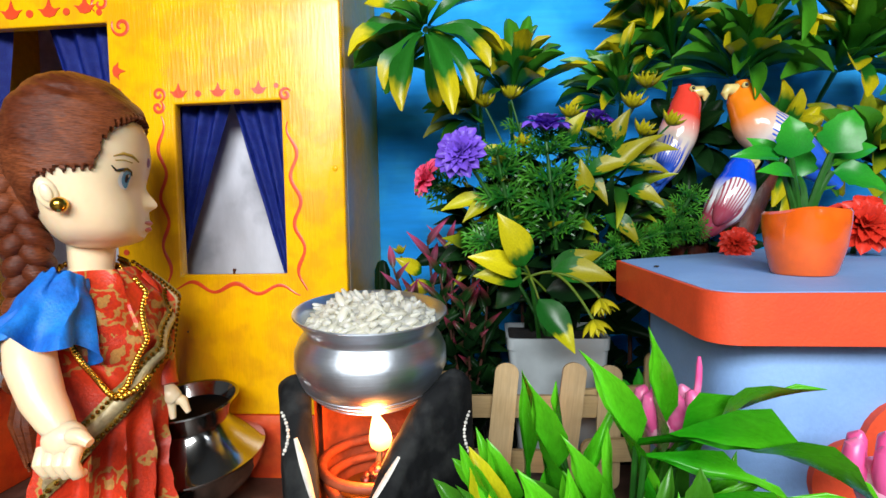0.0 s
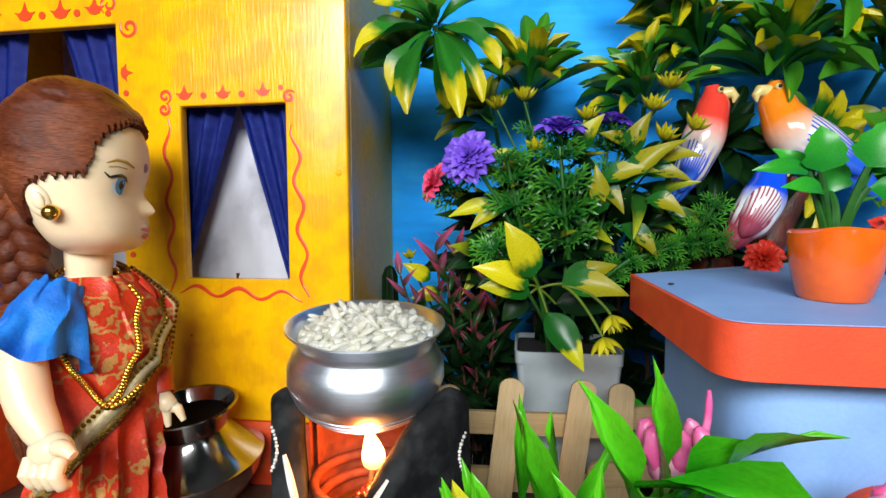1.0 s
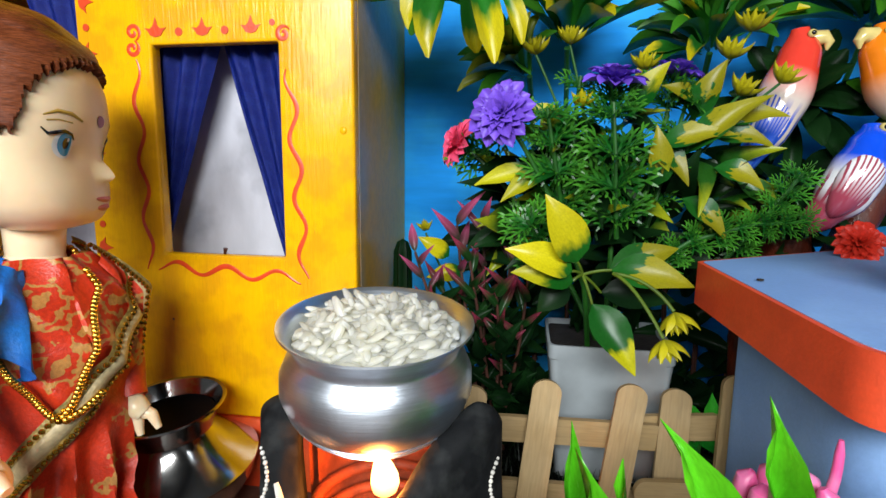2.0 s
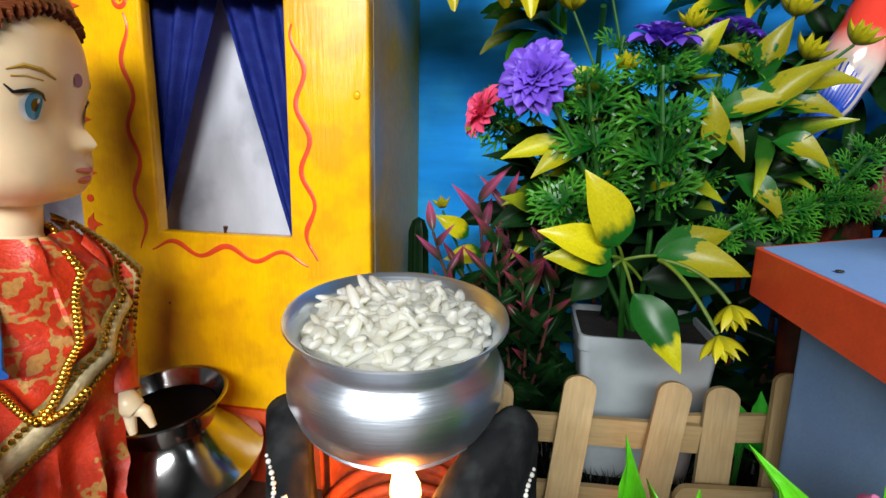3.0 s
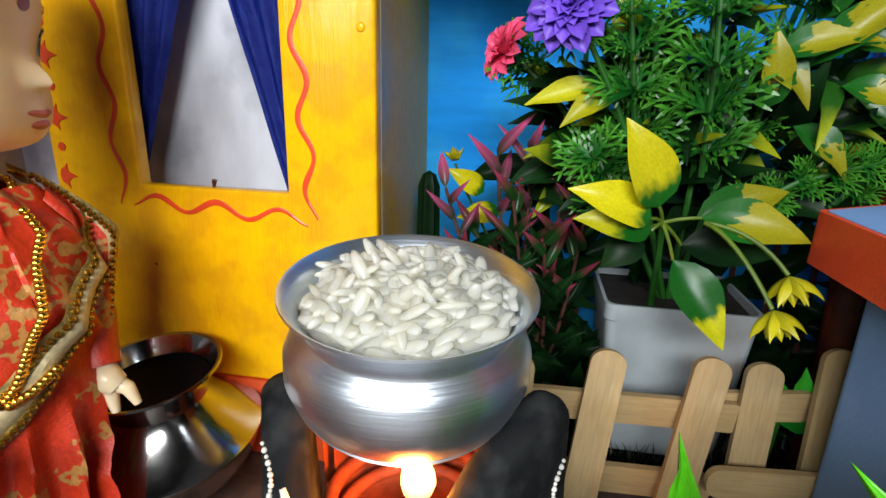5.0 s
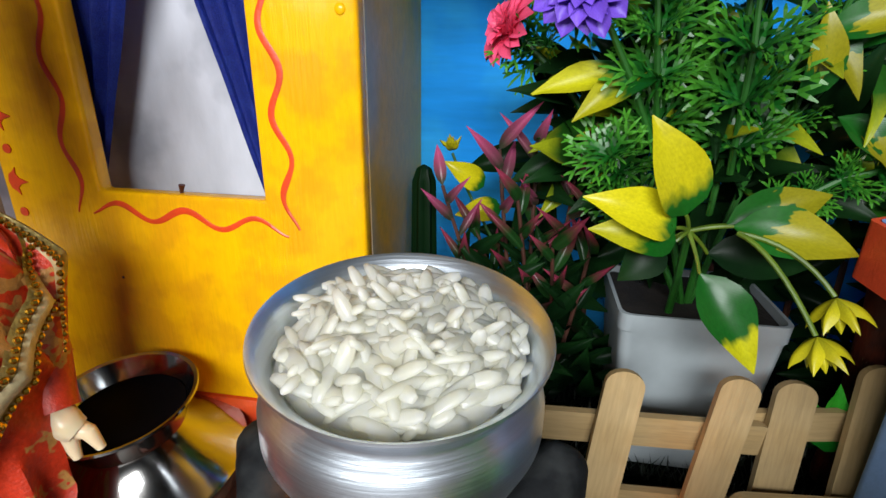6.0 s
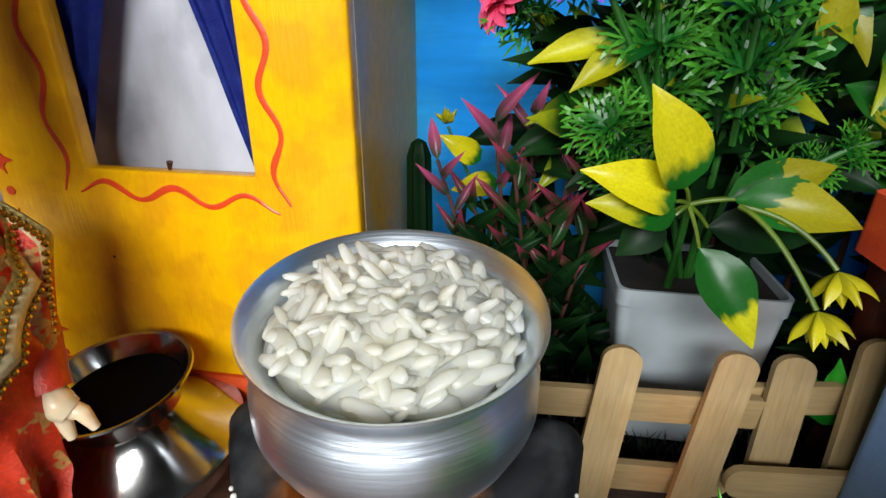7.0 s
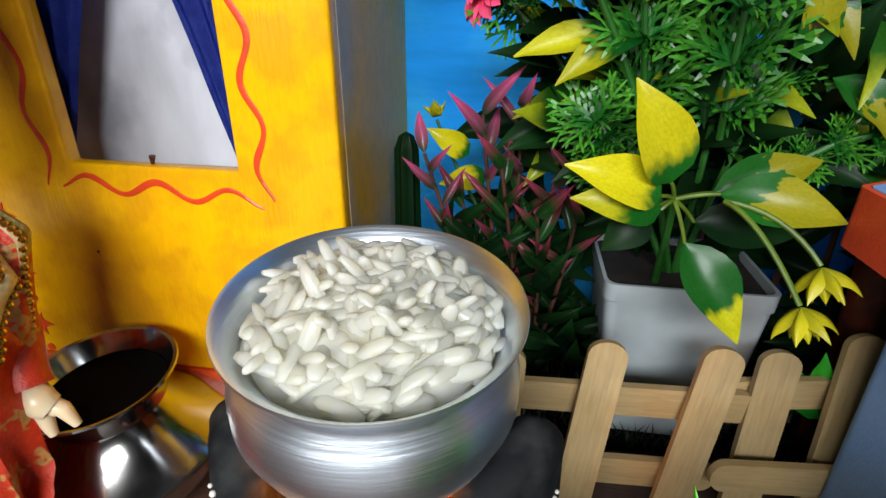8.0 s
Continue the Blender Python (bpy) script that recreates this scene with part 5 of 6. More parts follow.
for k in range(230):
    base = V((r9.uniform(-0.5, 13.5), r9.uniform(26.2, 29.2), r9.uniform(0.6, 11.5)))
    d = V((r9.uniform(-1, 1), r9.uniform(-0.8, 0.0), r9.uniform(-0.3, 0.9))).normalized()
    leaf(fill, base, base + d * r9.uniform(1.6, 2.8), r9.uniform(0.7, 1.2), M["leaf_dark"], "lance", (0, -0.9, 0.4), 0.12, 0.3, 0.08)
for k in range(10):
    x = 0.4 + 1.3 * k
    stem(fill, [(x, 28.0, 0.4), (x + 0.3, 27.9, 5.0), (x - 0.2, 28.0, 10.5)], 0.12, 0.08, M["stem_dark"])

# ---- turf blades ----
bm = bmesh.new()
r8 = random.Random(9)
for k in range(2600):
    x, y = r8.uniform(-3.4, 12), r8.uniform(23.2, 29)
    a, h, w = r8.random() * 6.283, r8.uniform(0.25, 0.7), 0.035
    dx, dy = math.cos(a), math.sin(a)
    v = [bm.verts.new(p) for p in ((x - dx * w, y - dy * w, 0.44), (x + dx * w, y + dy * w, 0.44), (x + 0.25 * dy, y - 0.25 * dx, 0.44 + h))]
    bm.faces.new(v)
tagged(part("grass", bm, M["blade"]), "short artificial grass behind the fence, coloured near-black for shade", "grass", kind="stuff")

# ---- small marks and scraps ----
bm = bmesh.new()
ball(bm, (-4.45, FRONT - 0.01, 12.62), (0.12, 0.05, 0.12), u=10, v=6)
part("paint_drip", bm, M["yellow"], house)
bm = bmesh.new()
ball(bm, (-10.78, FRONT - 0.004, 6.2), (0.04, 0.015, 0.04), u=8, v=6)
part("pin_hole", bm, M["wick"], house)
bm = bmesh.new()
tube(bm, [(-8.85, FRONT + 0.3, 8.38), (-8.87, FRONT + 0.28, 8.55), (-8.83, FRONT + 0.27, 8.72)], [0.05, 0.045, 0.08], 8)
part("bent_nail", bm, M["log"], house, "small rusty bent nail in the sill")
low = thing("low_green_plant", (7.3, 23.4, 0.45), "small dark green leafy plant beside the bark post", "plant")
for base, tip in (((7.2, 23.5, 2.6), (6.4, 23.0, 4.2)), ((7.3, 23.4, 2.6), (7.3, 22.9, 4.5)), ((7.3, 23.4, 2.4), (8.0, 22.9, 4.0)), ((7.2, 23.5, 2.2), (6.2, 23.2, 3.2))):
    leaf(low, base, tip, 0.8, M["leaf_pot"], "heart", (0, -0.8, 0.6), 0.1)
stem(low, [(7.2, 23.6, 0.45), (7.2, 23.6, 1.6), (7.25, 23.5, 2.6)], 0.1)

# ---- the doll: one plain mesh ----
M["skin"] = mat("doll_vinyl", (0.90, 0.66, 0.42), 0.32, vary=0.04, second=(0.88, 0.63, 0.39), patch=40)
skin_node = M["skin"].node_tree.nodes["Principled BSDF"]
skin_node.inputs["Subsurface Weight"].default_value = 0.35
skin_node.inputs["Subsurface Radius"].default_value = (0.006, 0.003, 0.002)
skin_node.inputs["Subsurface Scale"].default_value = 1.0
M["hair"] = mat("brown_doll_hair", (0.13, 0.028, 0.009), 0.36, vary=0.7, second=(0.24, 0.062, 0.020), grain=520, stretch=(1, 1, 8), patch=60, bump=0.4, bump_scale=620, gloss=0.22)
M["sari"] = mat("red_gold_brocade", (0.60, 0.036, 0.008), 0.40, vary=0.3, second=(0.50, 0.24, 0.06), spread=(0.535, 0.56), patch=330, grain=900, bump=0.3, bump_scale=1600)
nt = M["sari"].node_tree
vo, sn, sc, th_, lim, mu = (nt.nodes.new(k) for k in ("ShaderNodeTexVoronoi", "ShaderNodeMath", "ShaderNodeMath", "ShaderNodeMapRange", "ShaderNodeMapRange", "ShaderNodeMath"))
wob, addv, tc = nt.nodes.new("ShaderNodeTexNoise"), nt.nodes.new("ShaderNodeMix"), nt.nodes.new("ShaderNodeTexCoord")
wob.inputs["Scale"].default_value = 260.0
addv.data_type, addv.blend_type = "RGBA", "LINEAR_LIGHT"
addv.inputs[0].default_value = 0.0042
nt.links.new(tc.outputs["Object"], wob.inputs["Vector"])
nt.links.new(tc.outputs["Object"], addv.inputs[6])
nt.links.new(wob.outputs["Color"], addv.inputs[7])
vo.inputs["Scale"].default_value = 88.0
nt.links.new(addv.outputs[2], vo.inputs["Vector"])
sc.operation, sc.inputs[1].default_value = "MULTIPLY", 17.0
sn.operation = "SINE"
nt.links.new(vo.outputs["Distance"], sc.inputs[0])
nt.links.new(sc.outputs[0], sn.inputs[0])
th_.inputs[1].default_value, th_.inputs[2].default_value = -0.25, 0.1
nt.links.new(sn.outputs[0], th_.inputs[0])
lim.inputs[1].default_value, lim.inputs[2].default_value, lim.inputs[3].default_value, lim.inputs[4].default_value = 0.43, 0.50, 1.0, 0.0
nt.links.new(vo.outputs["Distance"], lim.inputs[0])
mu.operation = "MULTIPLY"
nt.links.new(th_.outputs[0], mu.inputs[0])
nt.links.new(lim.outputs[0], mu.inputs[1])
gold_ramp = [k for k in nt.nodes if k.bl_idname == "ShaderNodeValToRGB"][0]
gold_ramp.color_ramp.elements[0].position, gold_ramp.color_ramp.elements[1].position = 0.3, 0.7
nt.links.new(mu.outputs[0], gold_ramp.inputs[0])
M["blouse"] = mat("bright_blue_cloth", (0.004, 0.20, 0.72), 0.6, vary=0.25, grain=900, second=(0.003, 0.13, 0.56), bump=0.3, bump_scale=1400)
M["border"] = mat("olive_gold_trim", (0.30, 0.24, 0.08), 0.4, metal=0.3, vary=0.5, grain=700, second=(0.44, 0.32, 0.09), patch=400, bump=0.6, bump_scale=900)
M["cream"] = mat("cream_gold_ribbon", (0.62, 0.50, 0.27), 0.45, metal=0.2, vary=0.3, grain=900, bump=0.3)
M["gold"] = mat("gold_bead", (0.78, 0.46, 0.06), 0.22, metal=1.0, vary=0.2)
M["eye_blue"] = mat("blue_enamel", (0.02, 0.26, 0.50), 0.2)
M["eye_dark"] = mat("dark_enamel", (0.006, 0.006, 0.008), 0.2)
M["eye_white"] = mat("white_enamel", (0.78, 0.76, 0.74), 0.25, vary=0.05)
M["brow"] = mat("olive_gold_enamel", (0.45, 0.27, 0.04), 0.4)
M["bindi"] = mat("dark_red_enamel", (0.28, 0.015, 0.012), 0.35)
M["lip"] = mat("pink_enamel", (0.62, 0.14, 0.12), 0.3)
DOLL = ["skin", "hair", "sari", "blouse", "border", "cream", "gold", "eye_blue", "eye_dark", "lip", "eye_white", "brow", "bindi"]
ID = {n: k for k, n in enumerate(DOLL)}
BF, BS, BC = V((0.94, -0.34, 0)), V((-0.34, -0.94, 0)), V((-10.75, 17.2, 0))
HF, HS = V((0.906, 0.423, 0)), V((0.423, -0.906, 0))
HC = V((-11.5, 17.0, 12.4))
HEAD_Z = [-2.62, -2.55, -2.35, -2.0, -1.6, -1.2, -0.8, -0.4, 0.2, 0.9, 1.6, 2.2, 2.5, 2.6]
HEAD_FRONT = [1.0, 1.62, 1.98, 2.14, 2.17, 2.12, 2.08, 2.17, 2.30, 2.26, 2.0, 1.45, 0.85, 0.3]
HEAD_BACK = [0.5, 0.2, -0.1, -0.35, -0.55, -0.78, -0.98, -1.15, -1.3, -1.28, -1.05, -0.5, 0.0, 0.2]
HEAD_WIDE = [0.3, 0.9, 1.4, 1.78, 1.96, 2.04, 2.08, 2.10, 2.08, 2.0, 1.78, 1.3, 0.75, 0.15]


HEAD_FINE = [-2.62 + 5.22 * k / 120 for k in range(121)]


def eased(table):
    """The table read at fine steps, its corners rounded off."""
    t = np.interp(HEAD_FINE, HEAD_Z, table)
    for _ in range(14):
        t[1:-1] = (t[:-2] + 2 * t[1:-1] + t[2:]) / 4
    return t


HEAD = [eased(t) for t in (HEAD_FRONT, HEAD_BACK, HEAD_WIDE)]


def face(th, z, grow=0.0):
    """The head's surface: th turns from the nose to the side of the earring, z is the height from the middle."""
    f, b, w = (float(np.interp(z, HEAD_FINE, t)) for t in HEAD)
    mid = 0.45 * f + 0.55 * b
    c, s = math.cos(th), math.sin(th)
    e = 0.84
    x = mid + ((f - mid) if c > 0 else (mid - b)) * math.copysign(abs(c) ** e, c)
    y = w * math.copysign(abs(s) ** e, s)
    if c > 0:
        x += 0.34 * math.exp(-(y / 0.24) ** 2 - ((z + 1.25) / (0.42 if z > -1.25 else 0.16)) ** 2)
        x += 0.13 * math.exp(-(y / 0.36) ** 2 - ((z + 1.80) / 0.10) ** 2) + 0.13 * math.exp(-(y / 0.30) ** 2 - ((z + 2.02) / 0.11) ** 2)
        x += 0.08 * math.exp(-(y / 0.45) ** 2 - ((z + 2.36) / 0.16) ** 2)
        x -= 0.11 * math.exp(-((abs(y) - 0.9) / 0.36) ** 2 - ((z + 0.62) / 0.36) ** 2)
    g = V((x - mid, y, 0))
    g = g / max(g.length, 0.05) * grow
    return HC + HF * (x + g.x) + HS * (y + g.y) + V((0, 0, z + grow * max(0.0, z / 2.6) * 0.8))


def shell(bm, fn, u, zs, mi):
    rows = [[bm.verts.new(fn(2 * math.pi * k / u, z)) for k in range(u)] for z in zs]
    for a, b in zip(rows, rows[1:]):
        for k in range(u):
            bm.faces.new([a[k], a[(k + 1) % u], b[(k + 1) % u], b[k]]).material_index = mi
    bm.faces.new(rows[-1]).material_index = mi


def hair_line(th):
    """The height of the hairline, with rooted teeth along the brow and temple."""
    t = abs((th + math.pi) % (2 * math.pi) - math.pi)
    z = float(np.interp(t, [0, 0.4, 0.85, 1.05, 1.16, 1.55, 1.8, 2.2, 3.2], [1.34, 1.30, 0.95, 0.48, -0.30, -0.38, -0.6, -1.5, -1.9]))
    return z + (0.09 * math.sin(62 * t) if t < 1.75 else 0.0)


def hair_point(th, z):
    k = max(0.0, min(1.0, (z - hair_line(th)) / 0.07))
    t = (th + math.pi) % (2 * math.pi) - math.pi
    comb = 0.045 * noise.noise(V((t * 1.4 + z * 2.2, 4.0 * (z - 0.5 * abs(t)), 1.0))) + 0.020 * noise.noise(V((3, 13.0 * (z - 0.55 * abs(t)), t)))
    return face(th, z, -0.25 + (0.40 + comb) * k + 0.10 * k * max(0.0, z / 2.6))


def torso(th, z, out=0.0):
    """The dressed body: th turns from ahead to the doll's right."""
    w = np.interp(z, [0.2, 2.0, 4.0, 5.5, 7.0, 8.4, 9.2], [2.2, 1.95, 1.72, 1.65, 1.85, 1.75, 0.9])
    d = np.interp(z, [0.2, 2.0, 4.0, 5.5, 7.0, 8.4, 9.2], [2.0, 1.8, 1.7, 1.75, 1.85, 1.35, 0.8])
    low = max(0.0, min(1.0, (5.2 - z) / 1.6))
    high = max(0.0, min(1.0, (z - 4.8) / 1.5))
    fold = 1 - 2 * abs(math.sin(6.5 * th + 0.25 * z + 0.4 * math.sin(2 * th)))
    pleat = 0.24 * low * fold + 0.05 * math.sin(5 * th + 2.2 * z) + 0.10 * high * (1 - 2 * abs(math.sin(4.2 * (0.75 * th - 0.42 * z)))) + 0.04 * noise.noise(V((th * 3, z * 1.5, 0)))
    p = BC + BF * ((d + pleat + out) * math.cos(th)) + BS * ((w + pleat + out) * math.sin(th)) + V((0, 0, z))
    o = V((p.x + 9.52, p.y - 19.63))
    reach = 2.55 if z < 3.0 else 2.55 - 0.9 * (z - 3.0) / 1.4
    if z < 4.4 and o.length < reach:
        p.x, p.y = -9.52 + o.x * reach / o.length, 19.63 + o.y * reach / o.length
    return p


def limb(bm, pts, radii, mi, segs=14):
    pts = [V(p) for p in pts]
    fine, rad = [], []
    for i in range(len(pts) - 1):
        for k in range(4):
            t = k / 4
            fine.append(pts[i].lerp(pts[i + 1], t))
            rad.append(radii[i] + (radii[i + 1] - radii[i]) * t)
    tube(bm, fine + [pts[-1]], rad + [radii[-1]], segs, mi)


def spot(bm, th, z, half_w, half_h, lift, mi, n=20):
    """A painted oval that follows the face."""
    mid = bm.verts.new(face(th, z, lift))
    ring = []
    for k in range(n):
        a = 2 * math.pi * k / n
        ring.append(bm.verts.new(face(th + half_w * math.cos(a), z + half_h * math.sin(a), lift)))
    for k in range(n):
        bm.faces.new([mid, ring[k], ring[(k + 1) % n]]).material_index = mi


bm = bmesh.new()
shell(bm, face, 96, [-2.62 + 5.22 * k / 84 for k in range(85)], ID["skin"])
shell(bm, hair_point, 260, [-2.0 + 4.6 * k / 100 for k in range(101)], ID["hair"])
for side in (1, -1):
    ear = face(1.75 * side, -0.95, 0.02)
    m = Matrix((HF, HS, V((0, 0, 1)))).transposed().to_4x4() @ Euler((0, radians(-18), 0)).to_matrix().to_4x4()
    ball(bm, ear, (0.28, 0.14, 0.46), m, ID["skin"])
    ball(bm, ear + HS * 0.13 * side + HF * 0.02, (0.15, 0.06, 0.26), m, ID["skin"])
    ball(bm, face(1.62 * side, -1.28, 0.18), 0.22, None, ID["gold"], 18, 14)
    e = 0.60 * side
    spot(bm, e, -0.52, 0.165, 0.30, 0.012, ID["eye_white"])
    spot(bm, e - 0.02 * side, -0.50, 0.115, 0.27, 0.020, ID["eye_blue"])
    spot(bm, e - 0.03 * side, -0.48, 0.052, 0.13, 0.028, ID["eye_dark"])
    spot(bm, e - 0.06 * side, -0.40, 0.018, 0.045, 0.034, ID["eye_white"], 10)
    lash = [face(e + s * side, z, 0.02) for s, z in ((0.30, -0.14), (0.22, -0.27), (0.13, -0.24), (0.02, -0.20), (-0.09, -0.26), (-0.16, -0.38))]
    tube(bm, lash, [0.015, 0.035, 0.045, 0.045, 0.035, 0.015], 6, ID["eye_dark"])
    tube(bm, [face(e + s * side, z, 0.0) for s, z in ((0.24, 0.02), (0.10, 0.05), (-0.08, -0.0))], 0.02, 6, ID["brow"])
    tube(bm, [face(s * side, z, 0.0) for s, z in ((0.88, 0.13), (0.72, 0.24), (0.55, 0.20), (0.38, 0.06))], [0.015, 0.045, 0.05, 0.03], 6, ID["brow"])
spot(bm, 0.04, 0.12, 0.065, 0.15, 0.015, ID["bindi"])
for zc, h, wide in ((-1.82, 0.075, 0.20), (-2.02, 0.09, 0.16)):
    n = 14
    rows = [[bm.verts.new(face(-wide + 2 * wide * k / n, zc + h * j * math.sqrt(max(0.02, 1 - (2 * k / n - 1) ** 2)) + (0.03 if zc > -1.9 else 0.0) * abs(2 * k / n - 1), 0.025 if j == 0 else 0.008)) for j in (-1, 0, 1)] for k in range(n + 1)]
    for a, b in zip(rows, rows[1:]):
        for j in (0, 1):
            bm.faces.new([a[j], a[j + 1], b[j + 1], b[j]]).material_index = ID["lip"]
limb(bm, [HC + HF * 0.6 + V((0, 0, -2.2)), HC + HF * 0.55 + V((0, 0, -3.2)), BC + V((-0.25, 0, 8.9)), BC + V((-0.1, 0, 8.4))], [0.68, 0.62, 0.75, 1.1], ID["skin"], 20)

# the plait: three strands that cross, then a loose tail
spine = [V(p) for p in ((-12.45, 16.35, 12.8), (-12.35, 16.15, 11.9), (-12.2, 16.0, 11.0), (-11.95, 15.95, 10.1), (-11.9, 16.0, 9.2), (-12.1, 16.1, 8.3), (-12.35, 16.2, 7.3), (-12.5, 16.3, 6.4), (-12.6, 16.4, 5.6))]


def along(pts, t):
    i = min(int(t * (len(pts) - 1)), len(pts) - 2)
    return pts[i].lerp(pts[i + 1], t * (len(pts) - 1) - i)


for s in range(3):
    strand = []
    for k in range(97):
        t = k / 96
        ph = 2 * math.pi * (4.2 * t + s / 3)
        strand.append(along(spine, t) + HF * (0.34 * math.sin(ph)) + HS * (0.24 * math.sin(2 * ph)))
    tube(bm, strand, [0.36 - 0.08 * k / 96 for k in range(97)], 12, ID["hair"])
limb(bm, [HC - HF * 0.7 + V((0, 0, 0.8)), HC - HF * 1.1 + V((0.0, -0.35, 0.3)), spine[1]], [0.9, 0.72, 0.45], ID["hair"], 18)
for k in range(9):
    o = HF * (0.22 * math.cos(k * 0.7)) + HS * (0.22 * math.sin(k * 0.7))
    limb(bm, [spine[-1] + o * 0.6, spine[-1] + o * 1.5 + V((-0.05, 0.05, -1.0)), spine[-1] + o * 1.2 + V((0.1, 0.05, -2.2 - 0.2 * (k % 3)))], [0.22, 0.22, 0.04], ID["hair"], 8)
rows = []
zs = [0.2 + 9.0 * k / 72 for k in range(73)]
for z in zs:
    rows.append([bm.verts.new(torso(2 * math.pi * k / 200, z)) for k in range(200)])
for j, (a, b) in enumerate(zip(rows, rows[1:])):
    for k in range(200):
        th = (2 * math.pi * (k + 0.5) / 200 + math.pi) % (2 * math.pi) - math.pi
        blue = zs[j] > 5.4 and zs[j] > 8.3 - 3.0 * (th + 1.5) / 1.7 and 1.15 < th < 2.9 and zs[j] > 7.0
        bm.faces.new([a[k], a[(k + 1) % 200], b[(k + 1) % 200], b[k]]).material_index = ID["blouse"] if blue else ID["sari"]
bm.faces.new(rows[0])


def band(bm, t0, z0, t1, z1, shift, width, out, mi, n=60):
    """A strip wound over the dress from one shoulder to the other hip."""
    rows = []
    for k in range(n + 1):
        t = k / n
        th, z = t0 + (t1 - t0) * t, z0 + (z1 - z0) * (t ** 1.3) + shift + 0.08 * math.sin(9 * t)
        rows.append([bm.verts.new(torso(th, z + width * j, out + (0.0 if abs(j) == 0.5 else 0.06))) for j in (-0.5, -0.25, 0, 0.25, 0.5)])
    for a, b in zip(rows, rows[1:]):
        for j in range(4):
            bm.faces.new([a[j], a[j + 1], b[j + 1], b[j]]).material_index = mi


band(bm, -2.0, 9.0, 1.5, 3.0, 0.0, 1.15, 0.12, ID["border"])
band(bm, -2.0, 9.0, 1.5, 3.0, 0.0, 0.5, 0.19, ID["cream"])
for k in range(60):
    t = k / 59
    for off in (-0.4, 0.4):
        z = 9.0 - 6.0 * t ** 1.3 + off + 0.08 * math.sin(9 * t)
        ball(bm, torso(-2.0 + 3.5 * t, z, 0.19), 0.07, None, ID["gold"], 6, 4)
# the end of the sari hangs from the far shoulder as a loose fold with its border outermost
fold_rows = []
for k in range(31):
    t = k / 30
    top = V((-10.3, 18.3, 9.35)).lerp(V((-9.2, 18.9, 8.15)), min(1, t * 2.2)) if t < 0.4545 else V((-9.2, 18.9, 8.15)).lerp(V((-9.35, 18.35, 5.2)), (t - 0.4545) / 0.5455)
    bulge = 0.22 * math.sin(t * 9)
    inner = torso(-0.9 + 0.5 * t, 8.9 - 3.6 * t, -0.05)
    fold_rows.append([inner.lerp(top, s) + V((0.12 * math.sin(6 * s + 5 * t), 0.25 * bulge * s, 0.10 * math.sin(3.1 * s))) for s in [j / 8 for j in range(9)]])
lay = [[bm.verts.new(p) for p in row] for row in fold_rows]
under = [[bm.verts.new(p + V((-0.05, 0.10, -0.04))) for p in row] for row in fold_rows]
for a, b in zip(lay, lay[1:]):
    for j in range(8):
        bm.faces.new([a[j], a[j + 1], b[j + 1], b[j]]).material_index = ID["sari"] if j < 6 else ID["cream"] if j == 6 else ID["border"]
for a, b in zip(under, under[1:]):
    for j in range(8):
        bm.faces.new([a[j], b[j], b[j + 1], a[j + 1]]).material_index = ID["sari"]
for k in range(30):
    bm.faces.new([lay[k][8], under[k][8], under[k + 1][8], lay[k + 1][8]]).material_index = ID["border"]
for row in fold_rows[::1]:
    ball(bm, row[7] + V((0.05, -0.08, 0)), 0.07, None, ID["gold"], 6, 4)
# flared sleeve with a ruffled hem, arm and fist
top, foot = V((-10.75, 15.95, 9.1)), V((-10.78, 15.0, 7.1))
axis = (foot - top).normalized()
sx = axis.orthogonal().normalized()
sy = axis.cross(sx)
rows = []
for j in range(21):
    t = j / 20
    rr = 0.50 + 0.42 * math.sin(min(1, t * 1.6) * math.pi / 2) + 0.34 * t ** 2.2
    ruffle = 0.34 * t ** 2.2
    rows.append([bm.verts.new(top.lerp(foot, t) + (sx * math.cos(a) + sy * math.sin(a)) * (rr + ruffle * math.sin(7 * a + 1.5 * t)) + axis * (ruffle * 0.8 * math.sin(4 * a + 1)) + 0.16 * noise.noise_vector(V((3.5 * t, math.cos(a) * 2.2, math.sin(a) * 2.2)))) for a in [2 * math.pi * k / 80 for k in range(80)]])
rows.append([bm.verts.new(v.co - axis * 0.02 + (top.lerp(foot, 1.0) - v.co) * 0.07) for v in rows[-1]])
rows.append([bm.verts.new(top.lerp(foot, 0.5) + (v.co - foot) * 0.45) for v in rows[-2]])
for a, b in zip(rows, rows[1:]):
    for k in range(80):
        bm.faces.new([a[k], a[(k + 1) % 80], b[(k + 1) % 80], b[k]]).material_index = ID["blouse"]
bm.faces.new(rows[0]).material_index = ID["blouse"]
for x, y, z, r in ((-10.95, 15.1, 8.75, 0.20), (-11.0, 14.95, 8.5, 0.16), (-10.8, 15.0, 8.45, 0.14)):
    ball(bm, (x, y, z), (r, 0.06, r * 0.7), None, ID["eye_dark"], 10, 6)
limb(bm, [(-11.15, 15.0, 7.7), (-10.75, 14.65, 6.8), (-10.25, 14.4, 6.0), (-9.85, 14.3, 5.5), (-9.6, 14.25, 5.2)], [0.58, 0.60, 0.52, 0.44, 0.36], ID["skin"], 22)
ball(bm, (-9.5, 14.2, 5.0), (0.58, 0.42, 0.52), None, ID["skin"], 24, 16)
for k in range(4):
    limb(bm, [(-9.92 + 0.27 * k, 14.05, 4.85), (-9.86 + 0.27 * k, 13.83, 4.55), (-9.80 + 0.27 * k, 13.95, 4.25), (-9.78 + 0.27 * k, 14.15, 4.2)], [0.20, 0.19, 0.16, 0.10], ID["skin"], 12)
